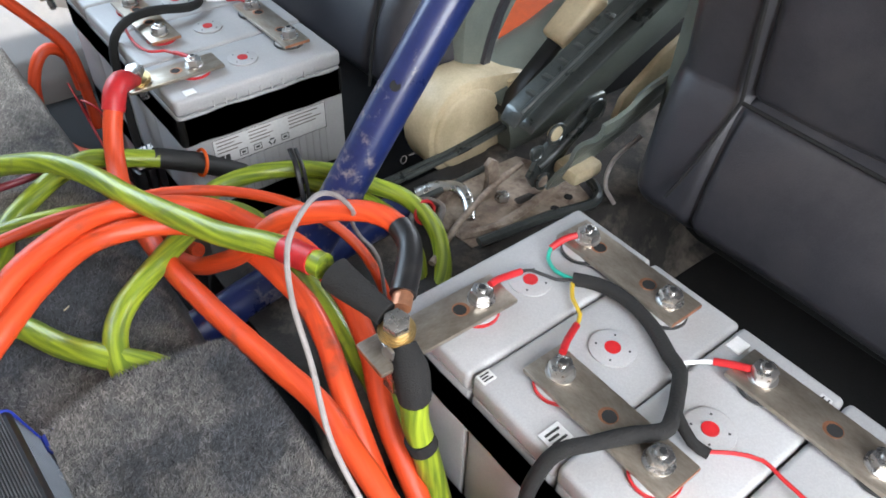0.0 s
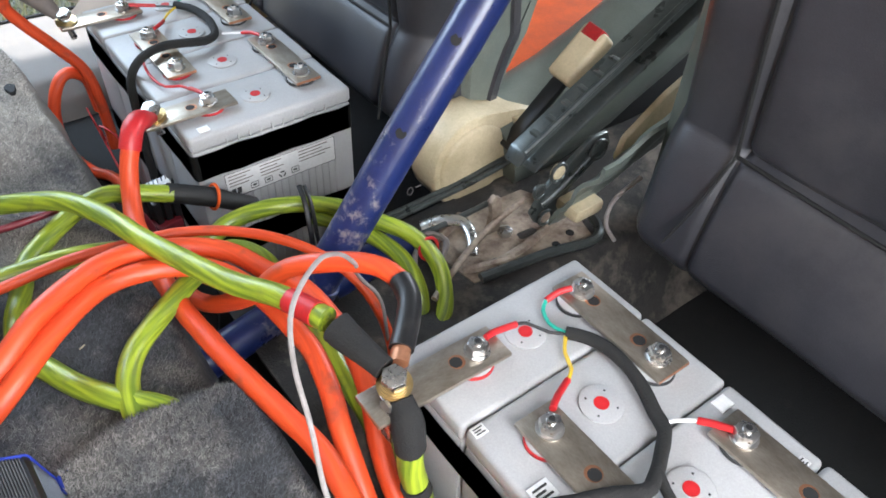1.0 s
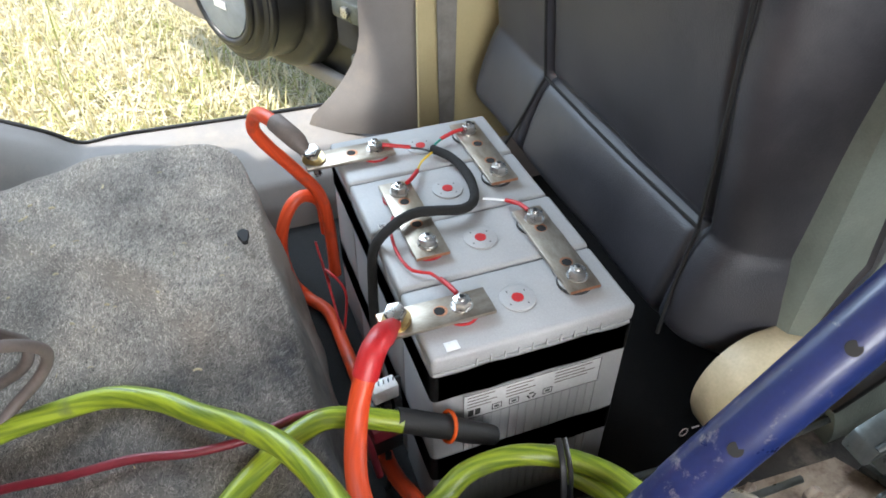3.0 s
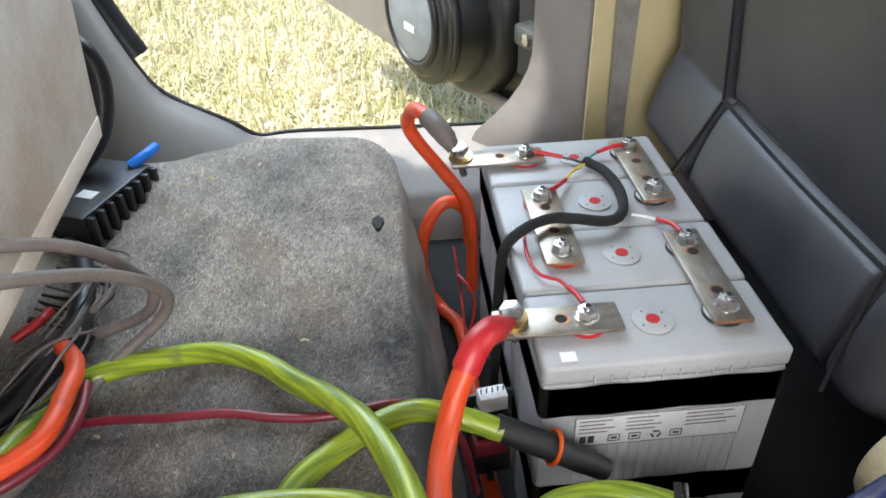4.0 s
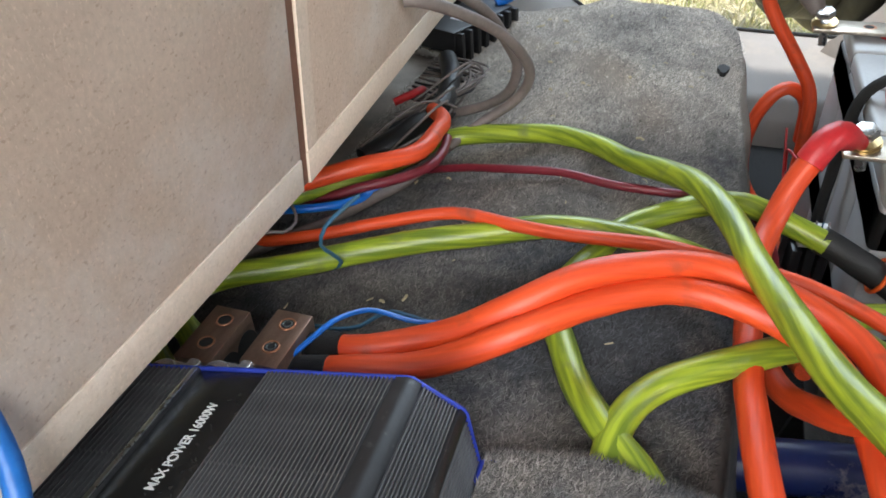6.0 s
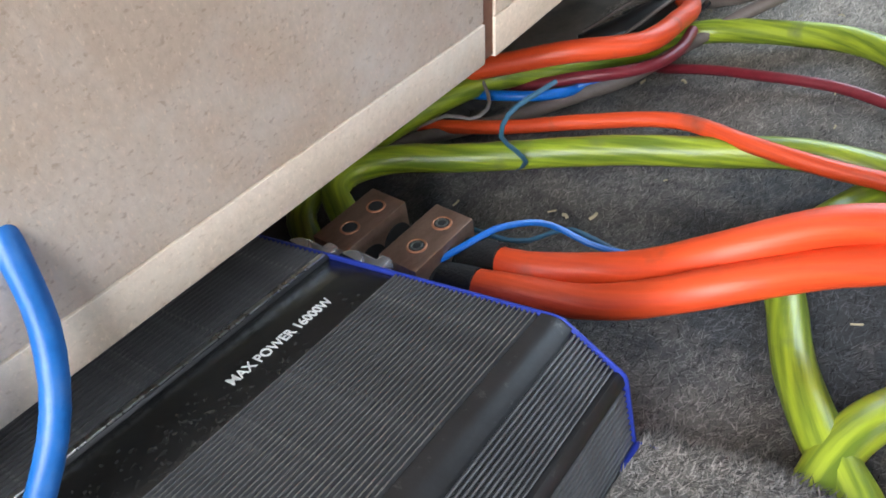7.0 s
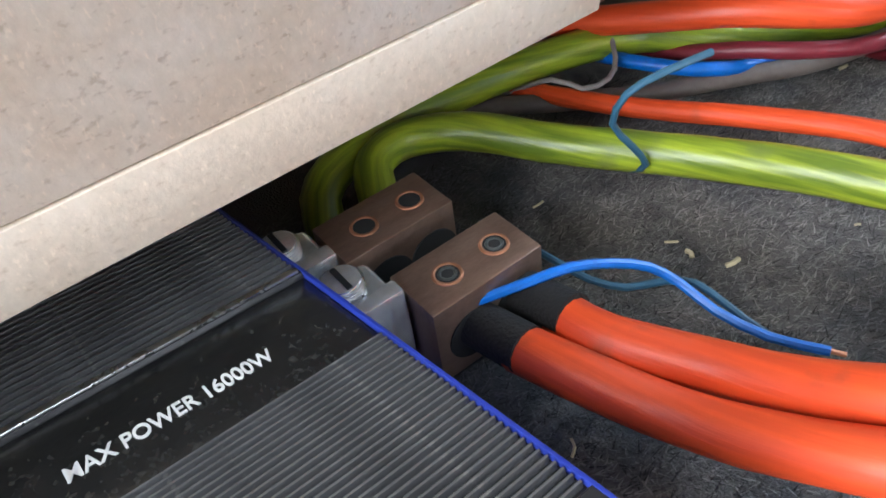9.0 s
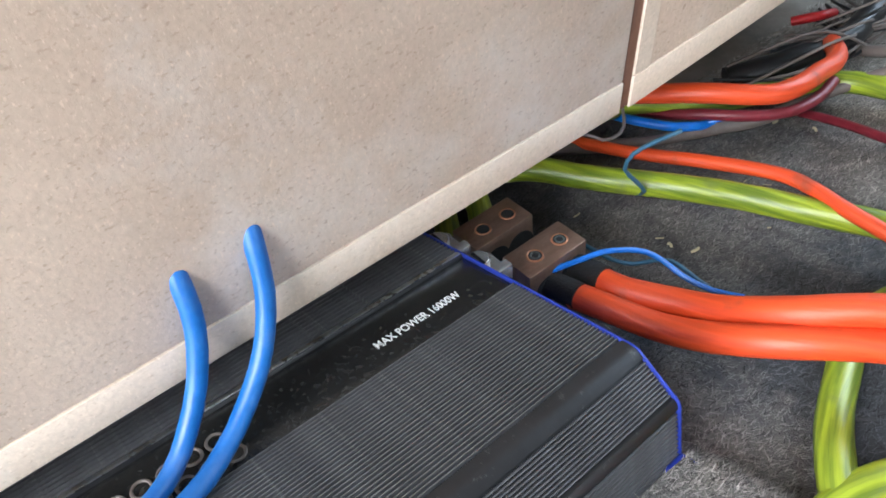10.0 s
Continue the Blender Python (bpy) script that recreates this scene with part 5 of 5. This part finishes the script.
for k in range(3):
    a = k * 2.094
    box(-0.0022, 0.0022, -0.0025, -0.00225, -0.0007, 0.0007, bm=bm)
    bmesh.ops.transform(bm, matrix=Matrix.Translation((0, 0, 0.0026)), verts=bm.verts[-8:])
    bmesh.ops.rotate(bm, cent=(0, 0, 0), matrix=Matrix.Rotation(a, 3, "Y"), verts=bm.verts[-8:])
part("recycling_symbol", bm, "ink", lab).location = (0.0735, 0, 0.1422)
for row in range(4):
    for x, w in ((0.021, 0.026), (0.052, 0.024), (0.092, 0.034)):
        part("text_bar", box(x, x + w * (0.65 + 0.35 * ((row * 7 + int(x * 1000)) % 5) / 4), -0.0024, -0.00225, 0.1485 + 0.0036 * row, 0.1495 + 0.0036 * row), "grey_wire", lab)
for x, y, z, m, s in ((0.012, 0.008, AH, "white", 0.010), (0.018, -0.417, BH, "white", 0.014), (0.142, -0.4365, BH, "white", 0.011), (0.1475, -0.3515, BH, "paper", 0.008), (0.014, -0.3685, BH, "paper", 0.009), (0.146, -0.487, BH, "paper", 0.008), (0.005, 0.150, AH, "paper", 0.007)):
    st = tagged(part("sticker", box(x - s / 2, x + s / 2, y - s * 0.4, y + s * 0.4, z + 0.0002, z + 0.0012, 0.0002), m), "small pale code sticker on a battery lid", "sticker", "battery stickers")
    if m == "paper" or s > 0.012:
        for k in range(3):
            part("print", box(x - s * 0.35, x + s * (0.35 - 0.2 * (k % 2)), y - s * 0.27 + s * 0.2 * k, y - s * 0.17 + s * 0.2 * k, z + 0.0012, z + 0.00135), "ink", st)

# ---- between the seats ----
brake = thing("parking_brake", "black steel parking brake lever and bracket", "brake lever", pose(0, 0, 0))
part("lever_channel", prism([(0.238, 0.170), (0.246, 0.183), (0.60, 0.374), (0.605, 0.361)], -0.150, -0.128, "y", 0.002), "rail", brake)
part("upper_rib", sweep([(0.246, -0.148, 0.183), (0.40, -0.148, 0.266), (0.60, -0.148, 0.374)], 0.0028, 10, step=0.05), "rail", brake)
part("lower_channel", prism([(0.254, 0.160), (0.258, 0.168), (0.60, 0.353), (0.603, 0.345)], -0.156, -0.136, "y", 0.002), "rail", brake)
part("side_plate", prism([(0.258, 0.104), (0.250, 0.118), (0.262, 0.140), (0.318, 0.180), (0.340, 0.180), (0.346, 0.165), (0.335, 0.154), (0.300, 0.134), (0.286, 0.108), (0.272, 0.098)], -0.163, -0.157, "y", 0.0015), "rail", brake)
part("pressed_rib", sweep([(0.262, -0.163, 0.126), (0.290, -0.164, 0.141), (0.328, -0.163, 0.165)], 0.0045, 10), "rail", brake)
for p_, r_, m_ in (((0.327, -0.164, 0.166), 0.0105, "rail"), ((0.276, -0.164, 0.160), 0.0095, "cream"), ((0.254, -0.164, 0.147), 0.0070, "rail"), ((0.266, -0.165, 0.111), 0.0080, "rust")):
    part("pivot", cyl(p_, r_ * 0.8, 0.006, "y", n=24, bevel=0.001), m_, brake)
    part("pivot_rim", sweep([(p_[0] + r_ * math.cos(a), p_[1] - 0.002, p_[2] + r_ * math.sin(a)) for a in [k * 0.5236 for k in range(13)]], 0.0017, 8), "rail", brake)
for k in range(6):
    x = 0.262 + 0.018 * k
    part("ratchet_tooth", box(x, x + 0.006, -0.146, -0.134, 0.186 + 0.0097 * k, 0.195 + 0.0097 * k, 0.001), "rail", brake)
plate = thing("brake_mount", "rusty steel mounting plate on the tunnel", "bracket")
part("base_plate", prism([(0.165, -0.185), (0.30, -0.205), (0.315, -0.155), (0.29, -0.105), (0.19, -0.10), (0.16, -0.13)], 0.0905, 0.0945, "z", 0.001), "rust", plate)
part("raised_rim", sweep([(0.172, -0.186, 0.097), (0.24, -0.196, 0.098), (0.30, -0.207, 0.098), (0.318, -0.17, 0.099), (0.30, -0.12, 0.1)], 0.005, 8), "rail", plate)
for x, y in ((0.285, -0.185), (0.262, -0.19), (0.2, -0.175)):
    part("plate_hole", cyl((x, y, 0.0948), 0.0042, 0.001, n=18), "dark", plate)
part("upright_tab", prism([(0.212, 0.094), (0.232, 0.094), (0.233, 0.115), (0.230, 0.134), (0.222, 0.140), (0.216, 0.134), (0.221, 0.118), (0.219, 0.104)], -0.142, -0.136, "y", 0.001), "rust", plate)
part("hex_nut", cyl((0.231, -0.150, 0.098), 0.0075, 0.006, n=6, bevel=0.001), "steel", plate)
part("cable_rod", sweep([(0.12, -0.185, 0.10), (0.17, -0.163, 0.108), (0.22, -0.145, 0.110), (0.262, -0.140, 0.118)], 0.0032, 10), "rust", plate, "worn brake rod")
part("cable_rod", sweep([(0.13, -0.105, 0.102), (0.17, -0.115, 0.106), (0.24, -0.118, 0.110)], 0.003, 10), "rail", plate)
part("latch", sweep([(0.166, -0.100, 0.100), (0.184, -0.110, 0.107), (0.197, -0.127, 0.109), (0.192, -0.146, 0.107), (0.181, -0.162, 0.103)], lambda t: 0.0072 - 0.002 * t, 12, 0.10, flat=0.55), "steel", plate, "bright zinc latch")
for x0_, y0_, x1_, y1_ in ((0.165, -0.168, 0.215, -0.182), (0.20, -0.178, 0.262, -0.170), (0.262, -0.170, 0.302, -0.150), (0.17, -0.12, 0.21, -0.105)):
    part("floor_rib", sweep([(x0_, y0_, 0.095), ((x0_ + x1_) / 2, (y0_ + y1_) / 2 - 0.004, 0.099), (x1_, y1_, 0.096)], 0.0045, 8, 0.15), "rust", plate, "dusty pressed rib")
for y in (-0.075, -0.068):
    part("guide_strip", sweep([(0.10, y, 0.100), (0.17, y - 0.008, 0.108), (0.25, y - 0.012, 0.116), (0.33, y - 0.014, 0.13)], 0.003, 8), "rail", plate)
tagged(part("loose_wool", sweep([(0.115, -0.165, 0.102), (0.135, -0.135, 0.107), (0.158, -0.120, 0.109), (0.17, -0.135, 0.106), (0.15, -0.155, 0.104)], 0.0030, 8, 0.5), "grey_wire"), "frayed pale wiring beside the brake mount", "wiring")
bk = thing("belt_buckle", "cream seat belt buckle with red button", "belt buckle", look((0.339, -0.092, 0.200), (0.384, -0.098, 0.248)))
part("housing", box(-0.017, 0.017, -0.010, 0.010, -0.060, 0.0, 0.005, 3), "cream", bk)
part("button", box(-0.0115, 0.0115, -0.002, 0.0108, -0.0612, -0.048, 0.0012), "red", bk, "red release button")
part("stalk", box(-0.009, 0.009, -0.004, 0.004, -0.002, 0.085, 0.002), "black", bk)
cv = tagged(part("recliner_cover", bmesh.new(), "cream"), "cream plastic seat recliner cover", "seat trim")
arc = [(0.250 + 0.050 * math.cos(radians(a)), 0.126 + 0.054 * math.sin(radians(a))) for a in range(75, 300, 15)]
cv.data = mesh("recliner_cover", prism(arc + [(0.312, 0.076), (0.350, 0.088), (0.357, 0.120), (0.352, 0.150), (0.335, 0.164), (0.305, 0.170)], -0.074, -0.030, "y", 0.0045), "cream")
part("cover_disc", cyl((0.250, -0.0755, 0.126), 0.041, 0.005, "y", r2=0.044, n=44, bevel=0.002), "cream", cv)
part("cover_ridge", sweep([(0.300, -0.075, 0.165), (0.306, -0.077, 0.130), (0.298, -0.075, 0.085)], 0.004, 10), "cream", cv)
tagged(part("seat_trim", prism([(0.345, 0.150), (0.352, 0.174), (0.400, 0.206), (0.442, 0.224), (0.440, 0.198), (0.400, 0.170), (0.370, 0.154)], -0.176, -0.168, "y", 0.003), "cream"), "torn cream plastic trim strip", "seat trim")
tagged(part("seat_trim", box(0.280, 0.318, -0.194, -0.163, 0.112, 0.128, 0.005), "cream"), "broken cream plastic trim piece", "seat trim")
# the far seat's cushion, seen between the backs
cush = thing("seat_cushion", "grey-green vinyl seat cushion with orange centre", "car seat")
part("bolster", sweep([(0.29, -0.040, 0.112), (0.40, -0.042, 0.135), (0.55, -0.035, 0.188), (0.85, -0.01, 0.275)], 0.056, 24, 0.03, step=0.03), "leather_side", cush)
part("centre_panel", box(0.30, 0.90, 0.0, 0.38, 0.05, 0.150, 0.02, 3), "orange_cloth", cush, "orange vinyl centre panel")
part("stitching", sweep([(0.33, -0.066, 0.158), (0.42, -0.066, 0.190), (0.56, -0.060, 0.241), (0.85, -0.035, 0.327)], 0.0009, 6, step=0.03), "light_wire", cush)
part("stitching", sweep([(0.33, -0.072, 0.153), (0.42, -0.073, 0.186), (0.56, -0.067, 0.237), (0.85, -0.042, 0.323)], 0.0009, 6, step=0.03), "light_wire", cush)
tagged(part("seat_skirt", sheet(0, 1, 24, 0, 1, 20, lambda u, v: Vector((0.27 + 0.35 * u, -0.222 + 0.055 * v + 0.010 * noise.noise(Vector((u * 5, v * 4, 2))), 0.20 - 0.105 * v + 0.10 * u + 0.01 * noise.noise(Vector((u * 7, v * 6, 8))))), 0.004), "leather_side"), "dark wrinkled vinyl side of the near seat", "seat trim")
tagged(part("seat_piping", sweep([(0.330, -0.218, 0.165), (0.306, -0.212, 0.145), (0.300, -0.213, 0.120), (0.310, -0.220, 0.098)], 0.0022, 8), "light_wire"), "pale piping loose at the seat edge", "piping")
# printed mark on the dark seat base beside the batteries
ms = tagged(part("seat_print", box(0.197, 0.2035, -0.0475, -0.0465, 0.10, 0.1008), "light_wire"), "pale printed mark on black plastic", "mark")
part("ring", sweep([(0.19 + 0.0035 * math.cos(a), -0.047, 0.098 + 0.0045 * math.sin(a)) for a in [k * 0.5712 for k in range(12)]], 0.0005, 6), "light_wire", ms)
# dark clutter under the edge of the box
rng = random.Random(3)
for k in range(22):
    y = 0.05 + 0.11 * rng.random()
    tagged(part("black_wire", sweep([(-0.36 + 0.02 * rng.random(), y - 0.05, 0.165 + 0.02 * rng.random()), (-0.335 + 0.025 * rng.random(), y, 0.170 + 0.03 * rng.random()), (-0.33 + 0.02 * rng.random(), y + 0.05, 0.165 + 0.02 * rng.random()), (-0.37, y + 0.08, 0.17)], 0.0011, 6), "grey_wire" if k % 3 else "black"), "loose thin dark wire beside the box", "wire", "loose dark wires")
cable("black_hose", [(-0.36, 0.02, 0.170), (-0.335, 0.06, 0.178), (-0.322, 0.10, 0.182), (-0.33, 0.15, 0.185), (-0.35, 0.2, 0.18)], 0.009, "black", "black corrugated hose beside the box")
cable("black_hose", [(-0.40, 0.30, 0.19), (-0.365, 0.335, 0.215), (-0.352, 0.355, 0.26), (-0.365, 0.36, 0.30), (-0.42, 0.36, 0.32)], 0.011, "black", "black hose standing behind the speaker box")
cable("red_wire", [(-0.365, 0.10, 0.18), (-0.350, 0.112, 0.185), (-0.350, 0.13, 0.18)], 0.0035, "red", "short red wire end beside the box")
# crumbs and straw
rng = random.Random(8)
for k in range(70):
    x, y = rng.uniform(-0.34, -0.11), rng.uniform(-0.33, 0.33)
    if x < -0.19 and y < -0.24:
        continue
    z = carpet_height(x, y) + 0.0040
    a, l = rng.uniform(0, 3.14), rng.uniform(0.001, 0.0055) * (2.2 if k % 9 == 0 else 1)
    tagged(part("crumb", sweep([(x, y, z), (x + l * 0.5 * math.cos(a), y + l * 0.5 * math.sin(a), z + 0.0006), (x + l * math.cos(a + 0.3), y + l * math.sin(a + 0.3), z)], 0.00045 if k % 3 else 0.0009, 5, step=0.003), "straw"), "tiny straw crumb on the carpet", "crumb", "straw crumbs")
